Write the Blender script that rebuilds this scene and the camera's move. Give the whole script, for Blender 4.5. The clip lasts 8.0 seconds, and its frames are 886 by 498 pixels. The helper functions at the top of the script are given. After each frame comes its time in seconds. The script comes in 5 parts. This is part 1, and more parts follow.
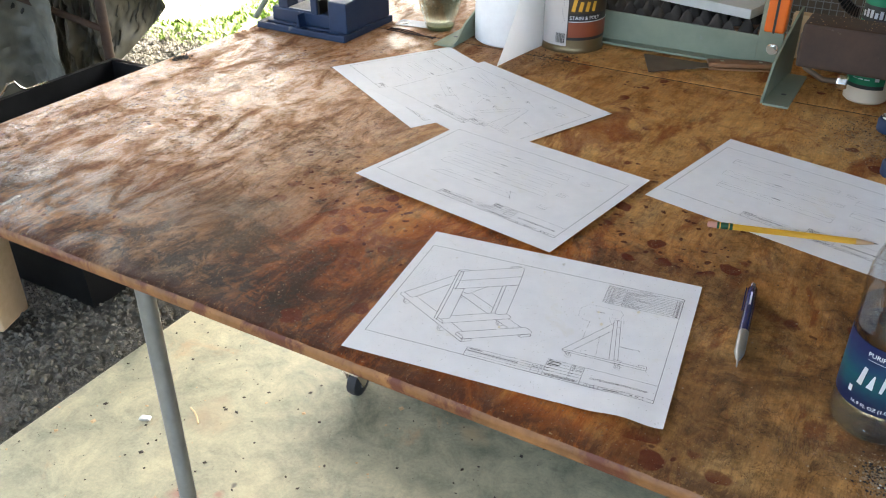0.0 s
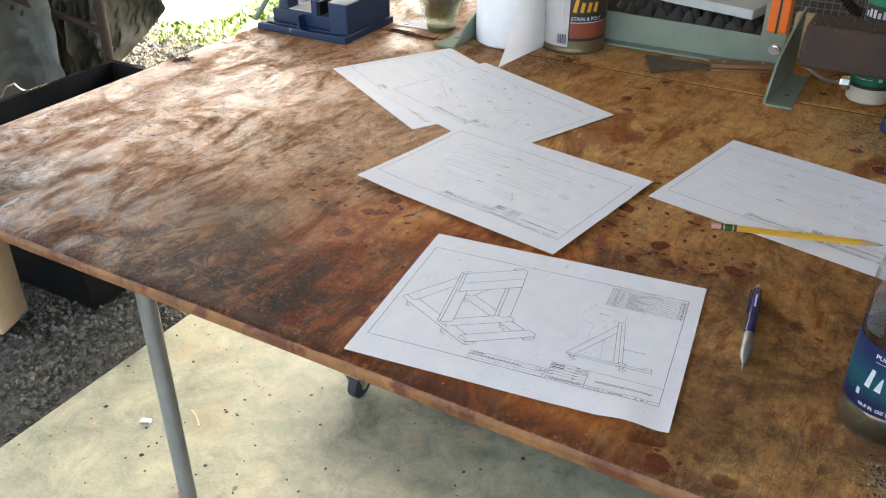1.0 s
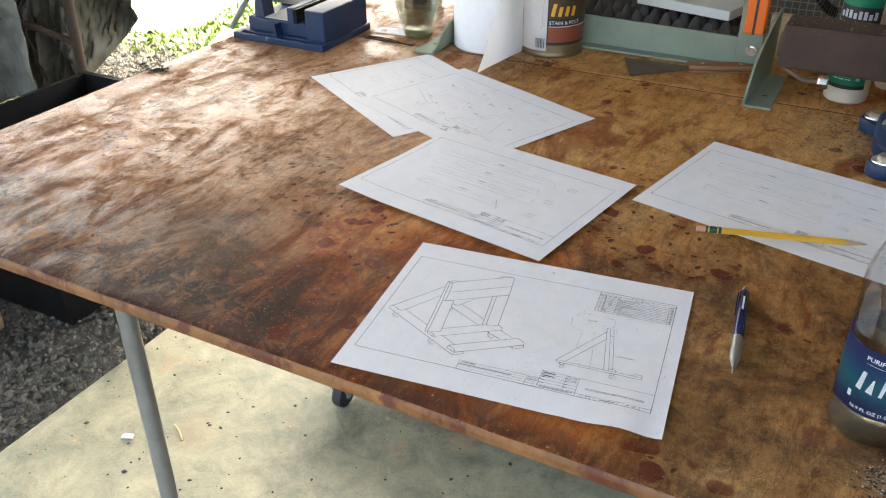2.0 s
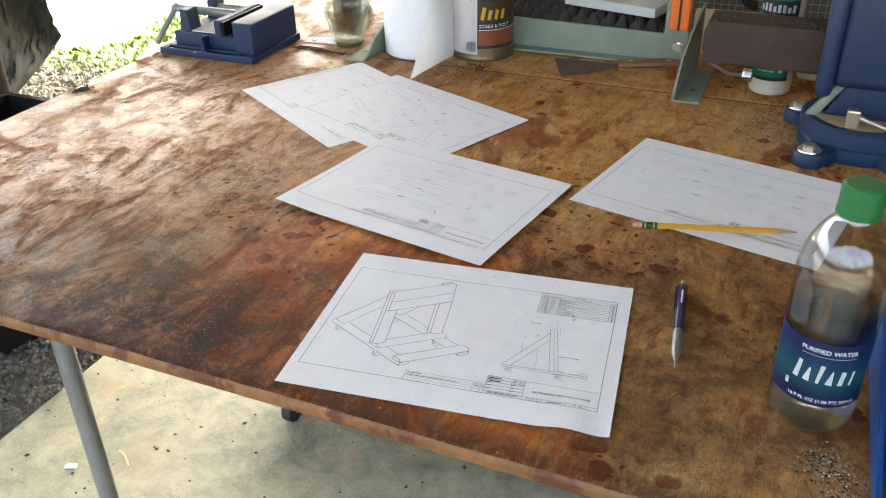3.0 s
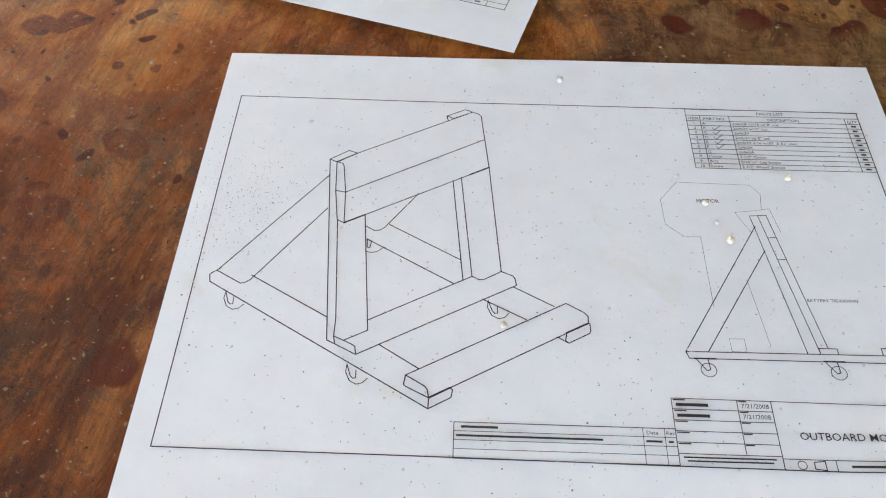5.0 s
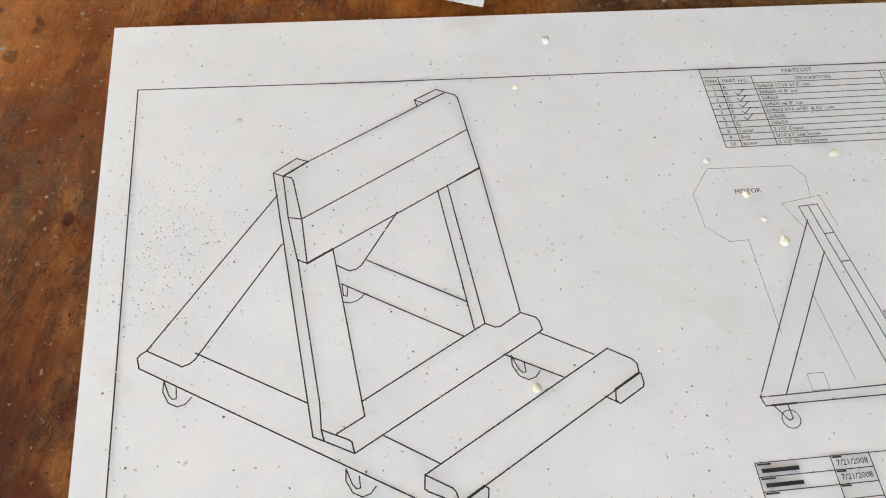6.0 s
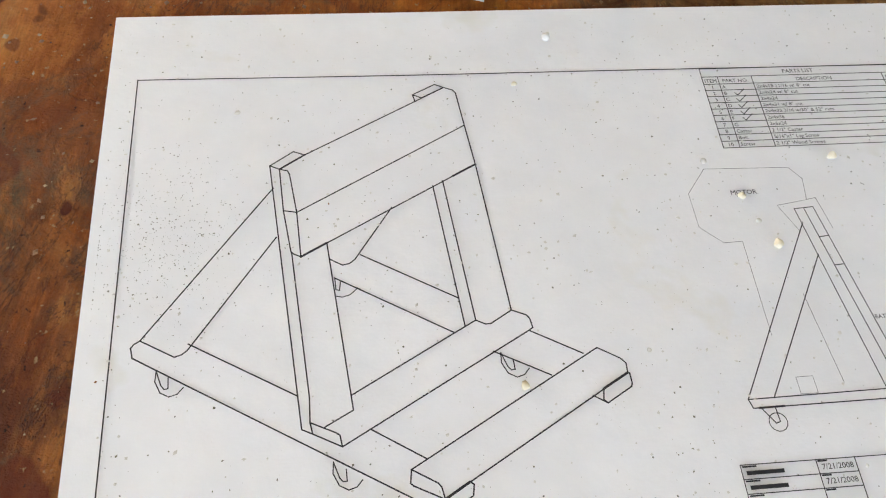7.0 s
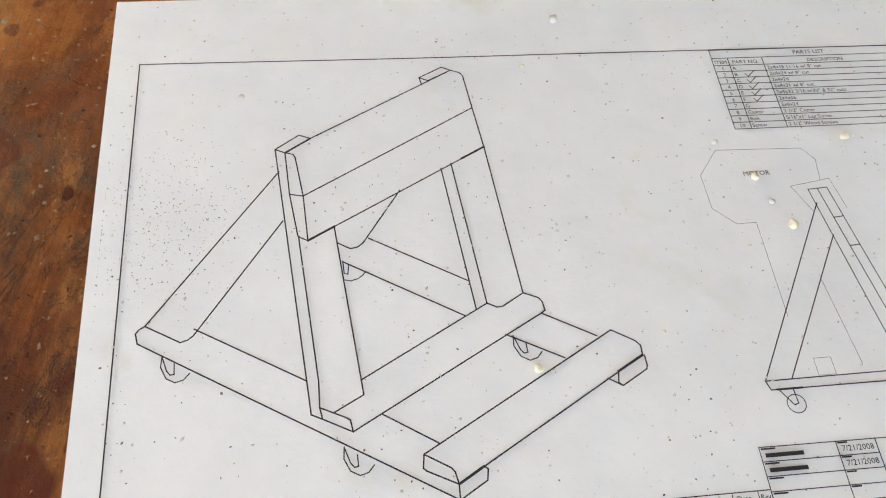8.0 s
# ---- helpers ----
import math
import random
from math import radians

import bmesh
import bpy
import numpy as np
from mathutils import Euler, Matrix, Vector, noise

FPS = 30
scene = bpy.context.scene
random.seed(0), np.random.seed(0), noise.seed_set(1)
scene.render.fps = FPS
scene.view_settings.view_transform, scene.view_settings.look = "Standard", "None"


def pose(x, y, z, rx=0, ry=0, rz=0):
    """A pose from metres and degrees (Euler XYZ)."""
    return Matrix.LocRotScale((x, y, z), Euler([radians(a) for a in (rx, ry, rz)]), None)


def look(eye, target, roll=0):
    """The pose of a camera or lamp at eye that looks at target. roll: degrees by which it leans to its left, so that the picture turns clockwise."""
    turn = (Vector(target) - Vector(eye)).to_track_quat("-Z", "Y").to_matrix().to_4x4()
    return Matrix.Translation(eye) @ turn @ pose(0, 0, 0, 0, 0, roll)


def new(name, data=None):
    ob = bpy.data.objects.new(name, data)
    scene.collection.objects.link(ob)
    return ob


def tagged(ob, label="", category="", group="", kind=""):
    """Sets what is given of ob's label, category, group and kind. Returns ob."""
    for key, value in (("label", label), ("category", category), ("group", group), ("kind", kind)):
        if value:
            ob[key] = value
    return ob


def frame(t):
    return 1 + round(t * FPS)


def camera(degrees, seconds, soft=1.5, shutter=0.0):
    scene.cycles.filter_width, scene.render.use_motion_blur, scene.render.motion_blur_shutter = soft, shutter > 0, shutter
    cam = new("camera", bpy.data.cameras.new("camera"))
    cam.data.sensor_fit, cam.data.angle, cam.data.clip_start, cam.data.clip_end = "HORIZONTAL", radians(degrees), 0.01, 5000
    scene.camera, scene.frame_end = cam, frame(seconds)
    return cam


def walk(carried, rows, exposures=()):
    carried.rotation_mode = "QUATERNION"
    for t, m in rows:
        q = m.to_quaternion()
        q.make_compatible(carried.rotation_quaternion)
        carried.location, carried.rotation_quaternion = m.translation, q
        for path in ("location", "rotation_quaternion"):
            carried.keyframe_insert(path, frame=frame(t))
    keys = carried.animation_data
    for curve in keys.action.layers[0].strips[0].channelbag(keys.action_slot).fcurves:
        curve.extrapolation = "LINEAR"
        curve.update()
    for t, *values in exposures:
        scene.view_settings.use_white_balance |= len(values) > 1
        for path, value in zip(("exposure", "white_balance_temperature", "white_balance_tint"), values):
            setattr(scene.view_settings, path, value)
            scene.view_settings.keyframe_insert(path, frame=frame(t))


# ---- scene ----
cam = camera(54.6, 8.0, soft=1.1)
PATH = [
    (0, (0.374, -0.464, 1.3322), (-0.473, 1.024, 0.2972), 0.2),
    (0.5, (0.372, -0.463, 1.3302), (-0.472, 1.026, 0.2962), 0.2),
    (1, (0.369, -0.461, 1.3302), (-0.478, 1.028, 0.2982), 0.1),
    (2.5, (0.357, -0.452, 1.3302), (-0.406, 1.092, 0.3122), -0.8),
    (3, (0.361, -0.449, 1.3322), (-0.332, 1.127, 0.3142), -1.2),
    (3.5, (0.361, -0.45, 1.3012), (-0.21, 1.132, 0.2192), -1.3),
    (4, (0.282, -0.361, 1.2422), (-0.198, 1.138, 0.0092), -1.6),
    (4.5, (0.177, -0.173, 1.1752), (-0.22, 1.187, -0.2368), -2.1),
    (4.7, (0.148, -0.116, 1.1512), (-0.184, 1.175, -0.3398), -1.5),
    (5.8, (0.07, 0.014, 1.0862), (0.176, 1.049, -0.6228), 6.8),
    (6, (0.069, 0.018, 1.0872), (0.182, 1.041, -0.6278), 8.0),
    (6.5, (0.072, 0.018, 1.0882), (0.162, 1.016, -0.6418), 8.6),
    (7, (0.074, 0.02, 1.0902), (0.163, 1.014, -0.6428), 8.1),
    (7.5, (0.074, 0.019, 1.0882), (0.172, 1.01, -0.6458), 8.2),
    (8, (0.071, 0.017, 1.0832), (0.166, 1.018, -0.6458), 7.9),
]
walk(cam, [(t, look(eye, aim, roll)) for t, eye, aim, roll in PATH],
     exposures=[(0, 4.18, 6850, 3), (3, 4.24, 7050, 3), (4, 4.37, 7050, 3), (4.6, 4.33, 6850, 3), (6, 4.37, 7750, 3), (8, 4.37, 7750, 3)])

# ---- light ----
TOP = 0.87            # height of the bench top
world = bpy.data.worlds.new("overcast_sky")
scene.world = world
world.use_nodes = True
wn = world.node_tree
sky = wn.nodes.new("ShaderNodeTexSky")
sky.sky_type = "NISHITA"
sky.sun_disc = False
sky.sun_elevation = radians(58)
sky.sun_rotation = radians(-17.5)
sky.air_density, sky.dust_density, sky.ozone_density = 0.7, 10.0, 0.6
wn.links.new(sky.outputs[0], wn.nodes["Background"].inputs[0])
wn.nodes["Background"].inputs[1].default_value = 0.15

sun_data = bpy.data.lights.new("sun", "SUN")
sun_data.energy = 0.9
sun_data.angle = radians(12)
sun_data.color = (1.0, 0.96, 0.9)
sun_lamp = new("sun", sun_data)
sun_lamp.matrix_world = look((-1.6, 5.0, 8.4), (0, 0, 0))


# ---- materials ----
def material(name):
    m = bpy.data.materials.new(name)
    m.use_nodes = True
    return m, m.node_tree, m.node_tree.nodes["Principled BSDF"]


def coords(nt, stretch=(1, 1, 1), turn=(0, 0, 0)):
    c = nt.nodes.new("ShaderNodeTexCoord")
    m = nt.nodes.new("ShaderNodeMapping")
    m.inputs["Scale"].default_value = stretch
    m.inputs["Rotation"].default_value = turn
    nt.links.new(c.outputs["Object"], m.inputs["Vector"])
    return m.outputs["Vector"]


def noise_tex(nt, vec, scale, detail=4, rough=0.6, distortion=0.0):
    n = nt.nodes.new("ShaderNodeTexNoise")
    n.inputs["Scale"].default_value = scale
    n.inputs["Detail"].default_value = detail
    n.inputs["Roughness"].default_value = rough
    n.inputs["Distortion"].default_value = distortion
    nt.links.new(vec, n.inputs["Vector"])
    return n.outputs["Fac"]


def ramp(nt, fac, stops):
    r = nt.nodes.new("ShaderNodeValToRGB")
    while len(r.color_ramp.elements) < len(stops):
        r.color_ramp.elements.new(0.5)
    for e, (p, c) in zip(r.color_ramp.elements, stops):
        e.position = p
        e.color = (*c, 1) if len(c) == 3 else c
    nt.links.new(fac, r.inputs[0])
    return r.outputs[0]


def mixed(nt, fac, a, b, mode="MIX"):
    n = nt.nodes.new("ShaderNodeMix")
    n.data_type = "RGBA"
    n.blend_type = mode
    for sock, value in ((n.inputs[0], fac), (n.inputs[6], a), (n.inputs[7], b)):
        if hasattr(value, "is_output"):
            nt.links.new(value, sock)
        elif isinstance(value, tuple):
            sock.default_value = (*value, 1)
        else:
            sock.default_value = value
    return n.outputs[2]


def bump(nt, bsdf, height, strength=0.3, distance=0.002):
    b = nt.nodes.new("ShaderNodeBump")
    b.inputs["Strength"].default_value = strength
    b.inputs["Distance"].default_value = distance
    nt.links.new(height, b.inputs["Height"])
    nt.links.new(b.outputs[0], bsdf.inputs["Normal"])


def grained(name, low, high, scale=40, rough=(0.5, 0.7), metal=0.0, relief=0.2, depth=0.001, stretch=(1, 1, 1), spots=None, spot_scale=15, spot_cut=0.62):
    """A plain surface with grain at two scales, and stains of another colour."""
    m, nt, bsdf = material(name)
    vec = coords(nt, stretch)
    big = noise_tex(nt, vec, scale * 0.15, 3)
    fine = noise_tex(nt, vec, scale, 6, 0.65)
    both = mixed(nt, 0.5, big, fine)
    col = ramp(nt, both, [(0.3, low), (0.7, high)])
    if spots:
        s = noise_tex(nt, vec, spot_scale, 5, 0.65, 0.3)
        mask = ramp(nt, s, [(spot_cut - 0.03, (0, 0, 0)), (spot_cut + 0.05, (1, 1, 1))])
        col = mixed(nt, mask, col, spots)
    nt.links.new(col, bsdf.inputs["Base Color"])
    rr = ramp(nt, big, [(0.3, (rough[0],) * 3), (0.7, (rough[1],) * 3)])
    nt.links.new(rr, bsdf.inputs["Roughness"])
    bsdf.inputs["Metallic"].default_value = metal
    if relief:
        bump(nt, bsdf, fine, relief, depth)
    return m


def stretch_of(nt, axis, start, end):
    """A mask that runs from 0 at start to 1 at end along an axis of the place."""
    c = nt.nodes.new("ShaderNodeTexCoord")
    x = nt.nodes.new("ShaderNodeSeparateXYZ")
    nt.links.new(c.outputs["Object"], x.inputs[0])
    r = nt.nodes.new("ShaderNodeMapRange")
    r.interpolation_type = "SMOOTHSTEP"
    r.inputs["From Min"].default_value, r.inputs["From Max"].default_value = start, end
    nt.links.new(x.outputs[axis], r.inputs["Value"])
    return r.outputs[0]


def wobbled(nt, vec, scale, amount):
    """Coordinates shaken by noise, so that round spots get ragged rims."""
    n = nt.nodes.new("ShaderNodeTexNoise")
    n.inputs["Scale"].default_value = scale
    nt.links.new(vec, n.inputs["Vector"])
    w = nt.nodes.new("ShaderNodeVectorMath")
    w.operation = "MULTIPLY_ADD"
    nt.links.new(n.outputs["Color"], w.inputs[0])
    w.inputs[1].default_value = (amount, amount, 0)
    nt.links.new(vec, w.inputs[2])
    return w.outputs[0]


def spots_of(nt, vec, scale, size, soft, chosen):
    """Round spots, thinned out by a slow noise."""
    v = nt.nodes.new("ShaderNodeTexVoronoi")
    v.inputs["Scale"].default_value = scale
    nt.links.new(vec, v.inputs["Vector"])
    return mixed(nt, 1.0, ramp(nt, v.outputs["Distance"], [(size, (1, 1, 1)), (size + soft, (0, 0, 0))]), ramp(nt, noise_tex(nt, vec, 4.3, 3), [(chosen, (0, 0, 0)), (chosen + 0.06, (0.9, 0.9, 0.9))]), "MULTIPLY")


def times(nt, a, b):
    return mixed(nt, 1.0, a, b, "MULTIPLY")


def grey(*stops):
    """Stops of a grey ramp from (position, value) pairs."""
    return [(p, (v, v, v)) for p, v in stops]


def bench_top_material():
    """Old varnished plywood: brown tan behind, red brown in front, scraped paler and grimy to the left."""
    m, nt, bsdf = material("stained_plywood")
    vec = coords(nt)
    along = coords(nt, (9.0, 1.0, 1.0), (0, 0, 0.08))
    smear = coords(nt, (2.2, 1.0, 1.0), (0, 0, 0.15))
    cloud = noise_tex(nt, vec, 3.4, 6, 0.62, 0.6)
    patch = noise_tex(nt, smear, 9, 9, 0.72, 0.7)
    grain = noise_tex(nt, along, 16, 8, 0.75)
    threads = noise_tex(nt, along, 70, 5, 0.75)
    fine = noise_tex(nt, vec, 260, 6, 0.8)
    mid = noise_tex(nt, vec, 48, 8, 0.8, 0.8)
    both = mixed(nt, 0.5, cloud, patch)
    tan = ramp(nt, both, [(0.36, (0.3, 0.12, 0.034)), (0.46, (0.48, 0.235, 0.074)), (0.54, (0.57, 0.31, 0.108)), (0.63, (0.62, 0.37, 0.145))])
    orange = ramp(nt, both, [(0.36, (0.18, 0.036, 0.007)), (0.45, (0.37, 0.092, 0.017)), (0.53, (0.5, 0.165, 0.033)), (0.62, (0.56, 0.26, 0.066))])
    # the varnish is redder towards the front, and tan again at the front right
    front = times(nt, stretch_of(nt, "Y", 0.46, 0.12), stretch_of(nt, "X", 0.34, 0.16))
    front = ramp(nt, mixed(nt, 0.4, front, noise_tex(nt, smear, 5, 7, 0.7, 0.5)), grey((0.3, 0), (0.6, 1)))
    col = mixed(nt, front, tan, orange)
    # the left half is scraped paler and browner
    scraped = ramp(nt, patch, [(0.36, (0.22, 0.098, 0.046)), (0.46, (0.38, 0.2, 0.092)), (0.55, (0.46, 0.255, 0.135)), (0.66, (0.42, 0.265, 0.125))])
    left = ramp(nt, mixed(nt, 0.35, stretch_of(nt, "X", 0.02, -0.36), noise_tex(nt, smear, 6, 6, 0.7, 0.5)), grey((0.36, 0), (0.6, 0.92)))
    col = mixed(nt, left, col, scraped)
    # grain streaks, paler where the varnish has worn through
    col = mixed(nt, 0.45, col, ramp(nt, grain, [(0.32, (0.48, 0.42, 0.36)), (0.5, (0.97, 0.95, 0.92)), (0.68, (1.4, 1.34, 1.22))]), "MULTIPLY")
    col = mixed(nt, 0.35, col, ramp(nt, threads, [(0.36, (0.45, 0.4, 0.35)), (0.5, (1, 1, 1)), (0.64, (1.4, 1.34, 1.24))]), "MULTIPLY")
    col = mixed(nt, 0.5, col, ramp(nt, mid, [(0.36, (0.36, 0.32, 0.29)), (0.5, (1, 1, 1)), (0.66, (1.38, 1.32, 1.22))]), "MULTIPLY")
    # red brown runs of spilt stain
    red = noise_tex(nt, smear, 6.5, 7, 0.7, 0.9)
    keep = ramp(nt, stretch_of(nt, "X", -0.32, -0.05), grey((0.0, 0.22), (1.0, 1)))
    col = mixed(nt, times(nt, ramp(nt, red, grey((0.53, 0), (0.57, 0.5), (0.66, 0.8))), keep), col, (0.2, 0.038, 0.009))
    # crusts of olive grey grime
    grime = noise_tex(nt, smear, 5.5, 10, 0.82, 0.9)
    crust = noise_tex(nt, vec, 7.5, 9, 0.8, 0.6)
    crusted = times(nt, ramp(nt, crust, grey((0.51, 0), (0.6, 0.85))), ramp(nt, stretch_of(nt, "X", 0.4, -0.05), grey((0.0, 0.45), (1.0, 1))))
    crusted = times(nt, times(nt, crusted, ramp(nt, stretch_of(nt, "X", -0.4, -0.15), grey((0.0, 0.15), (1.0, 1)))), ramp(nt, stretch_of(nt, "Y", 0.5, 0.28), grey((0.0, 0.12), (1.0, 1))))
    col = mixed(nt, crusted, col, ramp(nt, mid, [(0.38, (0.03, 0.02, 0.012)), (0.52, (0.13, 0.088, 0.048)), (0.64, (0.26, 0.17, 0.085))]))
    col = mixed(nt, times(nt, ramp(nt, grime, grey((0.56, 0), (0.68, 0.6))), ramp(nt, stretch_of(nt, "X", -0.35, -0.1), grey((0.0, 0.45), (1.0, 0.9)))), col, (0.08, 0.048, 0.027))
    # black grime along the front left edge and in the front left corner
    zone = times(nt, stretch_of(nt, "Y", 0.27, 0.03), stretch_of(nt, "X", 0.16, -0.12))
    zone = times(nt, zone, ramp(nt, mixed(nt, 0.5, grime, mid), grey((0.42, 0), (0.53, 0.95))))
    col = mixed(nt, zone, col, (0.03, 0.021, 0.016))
    # hand-worn smudges towards the front right
    rubbed = times(nt, stretch_of(nt, "X", 0.22, 0.3), stretch_of(nt, "Y", 0.46, 0.36))
    rubbed = times(nt, rubbed, ramp(nt, noise_tex(nt, vec, 6.5, 7, 0.68, 0.8), grey((0.44, 0), (0.58, 0.75))))
    col = mixed(nt, rubbed, col, ramp(nt, mid, [(0.38, (0.06, 0.028, 0.012)), (0.6, (0.2, 0.09, 0.03))]))
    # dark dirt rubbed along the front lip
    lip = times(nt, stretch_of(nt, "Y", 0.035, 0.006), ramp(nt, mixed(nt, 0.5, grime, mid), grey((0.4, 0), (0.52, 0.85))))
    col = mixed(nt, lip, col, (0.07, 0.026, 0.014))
    # wrinkles and scratches in the old varnish
    wrinkle = ramp(nt, noise_tex(nt, smear, 19, 7, 0.7, 1.2), grey((0.482, 0), (0.5, 1), (0.518, 0)))
    wrinkle = times(nt, wrinkle, ramp(nt, noise_tex(nt, vec, 11, 3), grey((0.46, 0), (0.56, 1))))
    col = mixed(nt, times(nt, wrinkle, (0.6, 0.6, 0.6)), col, (0.05, 0.026, 0.015))
    # drops of dark red stain
    shaken = wobbled(nt, vec, 40, 0.02)
    col = mixed(nt, times(nt, spots_of(nt, shaken, 30, 0.25, 0.05, 0.49), keep), col, (0.13, 0.02, 0.007))
    col = mixed(nt, spots_of(nt, shaken, 70, 0.17, 0.06, 0.51), col, (0.085, 0.018, 0.008))
    speck = noise_tex(nt, vec, 300, 3, 0.6)
    col = mixed(nt, ramp(nt, speck, grey((0.65, 0), (0.71, 0.7))), col, (0.42, 0.27, 0.13))
    col = mixed(nt, ramp(nt, speck, grey((0.27, 0.85), (0.34, 0))), col, (0.022, 0.012, 0.007))
    nt.links.new(col, bsdf.inputs["Base Color"])
    # varnish is left only in flakes, most of it towards the left end
    flakes = times(nt, stretch_of(nt, "X", -0.2, -0.5), ramp(nt, mixed(nt, 0.4, patch, mid), grey((0.46, 0), (0.54, 1))))
    nt.links.new(mixed(nt, flakes, ramp(nt, patch, grey((0.4, 0.75), (0.6, 0.5))), (0.26, 0.26, 0.26)), bsdf.inputs["Roughness"])
    nt.links.new(ramp(nt, flakes, grey((0.0, 0.1), (1.0, 0.4))), bsdf.inputs["Specular IOR Level"])
    h = mixed(nt, 0.4, mixed(nt, 0.6, mixed(nt, 0.3, patch, threads), mid), fine)
    h = mixed(nt, times(nt, flakes, (0.7, 0.7, 0.7)), h, patch)
    h = mixed(nt, times(nt, wrinkle, (0.35, 0.35, 0.35)), h, (1.0, 1.0, 1.0))
    # the front is crusted and rough, the back and the left end are worn smooth
    rough_zone = times(nt, stretch_of(nt, "X", -0.5, -0.2), stretch_of(nt, "Y", 0.5, 0.3))
    h = mixed(nt, ramp(nt, rough_zone, grey((0.0, 0.42), (1.0, 1))), (0.5, 0.5, 0.5), h)
    bump(nt, bsdf, h, 1.0, 0.008)
    return m


def stain_at(nt, x, y, size, ragged):
    """A ragged round stain of its own at one place of the floor."""
    v = nt.nodes.new("ShaderNodeVectorMath")
    v.operation = "DISTANCE"
    nt.links.new(wobbled(nt, coords(nt), 14, ragged), v.inputs[0])
    v.inputs[1].default_value = (x + ragged / 2, y + ragged / 2, 0)
    return ramp(nt, v.outputs["Value"], grey((size * 0.2, 0.55), (size, 0)))


def concrete_material():
    """Pale troweled concrete, mottled grey and cream, with sandy and rusty stains."""
    m, nt, bsdf = material("concrete")
    vec = coords(nt)
    slow = noise_tex(nt, vec, 2.0, 6, 0.65, 0.4)
    mott = noise_tex(nt, vec, 11, 9, 0.75, 0.5)
    fine = noise_tex(nt, vec, 140, 5, 0.7)
    col = ramp(nt, mixed(nt, 0.5, slow, mott), [(0.38, (0.095, 0.1, 0.064)), (0.46, (0.195, 0.194, 0.13)), (0.53, (0.275, 0.263, 0.176)), (0.6, (0.36, 0.33, 0.215))])
    col = mixed(nt, 0.4, col, ramp(nt, fine, [(0.3, (0.6, 0.6, 0.58)), (0.6, (1.1, 1.1, 1.08))]), "MULTIPLY")
    rust = noise_tex(nt, vec, 4.5, 7, 0.7, 0.5)
    col = mixed(nt, ramp(nt, rust, [(0.6, (0, 0, 0)), (0.7, (0.5, 0.5, 0.5))]), col, (0.36, 0.23, 0.12))
    col = mixed(nt, ramp(nt, noise_tex(nt, vec, 38, 8, 0.8, 0.6), [(0.3, (0.7, 0.7, 0.7)), (0.4, (0, 0, 0))]), col, (0.09, 0.085, 0.06))
    col = mixed(nt, spots_of(nt, wobbled(nt, vec, 30, 0.03), 14, 0.1, 0.05, 0.55), col, (0.09, 0.08, 0.065))
    for x, y, size, ragged, tone in ((-0.70, 0.35, 0.04, 0.09, (0.28, 0.085, 0.065)), (-0.81, 0.555, 0.06, 0.14, (0.27, 0.2, 0.125)), (-0.262, 0.79, 0.05, 0.12, (0.4, 0.28, 0.15)), (-0.63, 0.39, 0.016, 0.05, (0.27, 0.1, 0.075))):
        col = mixed(nt, stain_at(nt, x, y, size, ragged), col, tone)
    nt.links.new(col, bsdf.inputs["Base Color"])
    nt.links.new(ramp(nt, mott, [(0.35, (0.55,) * 3), (0.65, (0.8,) * 3)]), bsdf.inputs["Roughness"])
    bump(nt, bsdf, mixed(nt, 0.5, mott, fine), 0.35, 0.002)
    return m


def glass(name, colour, ior=1.45, rough=0.02, crinkle=0.0):
    m, nt, bsdf = material(name)
    bsdf.inputs["Base Color"].default_value = (*colour, 1)
    bsdf.inputs["Transmission Weight"].default_value = 1
    bsdf.inputs["IOR"].default_value = ior
    bsdf.inputs["Roughness"].default_value = rough
    if crinkle:
        bump(nt, bsdf, noise_tex(nt, coords(nt), 45, 2, 0.5, 0.0), crinkle, 0.004)
    return m


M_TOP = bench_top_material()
M_EDGE = grained("bench_edge_wood", (0.08, 0.03, 0.009), (0.33, 0.15, 0.047), 55, (0.5, 0.7), stretch=(0.8, 1, 0.45), spots=(0.1, 0.024, 0.009), spot_scale=30, spot_cut=0.52, relief=0.9, depth=0.002)
M_CONCRETE = concrete_material()
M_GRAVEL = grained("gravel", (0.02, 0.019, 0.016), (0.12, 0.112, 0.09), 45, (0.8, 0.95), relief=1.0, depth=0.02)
# stones by the slab are coloured dark to carry the shade there
M_SHADED_STONE = grained("gravel_stone", (0.022, 0.02, 0.015), (0.14, 0.128, 0.095), 60, (0.7, 0.9))
# stone and lawn gravel are coloured paler to stand for sunlight
M_SUNLIT_STONE = grained("sunlit_stone", (0.2, 0.19, 0.17), (0.4, 0.38, 0.34), 60, (0.7, 0.9))
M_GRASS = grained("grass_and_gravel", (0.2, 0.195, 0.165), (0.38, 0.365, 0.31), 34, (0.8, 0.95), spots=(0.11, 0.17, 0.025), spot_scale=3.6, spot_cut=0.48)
M_PAPER = grained("paper", (0.75, 0.75, 0.76), (0.85, 0.85, 0.855), 60, (0.8, 0.9), relief=0.5, depth=0.0007, spots=(0.75, 0.735, 0.69), spot_scale=14, spot_cut=0.62)
M_INK = grained("ink", (0.012, 0.012, 0.015), (0.03, 0.03, 0.034), 300, (0.6, 0.7), relief=0)
M_STEEL = grained("tube_steel", (0.2, 0.2, 0.19), (0.34, 0.34, 0.32), 30, (0.35, 0.55), 0.6)
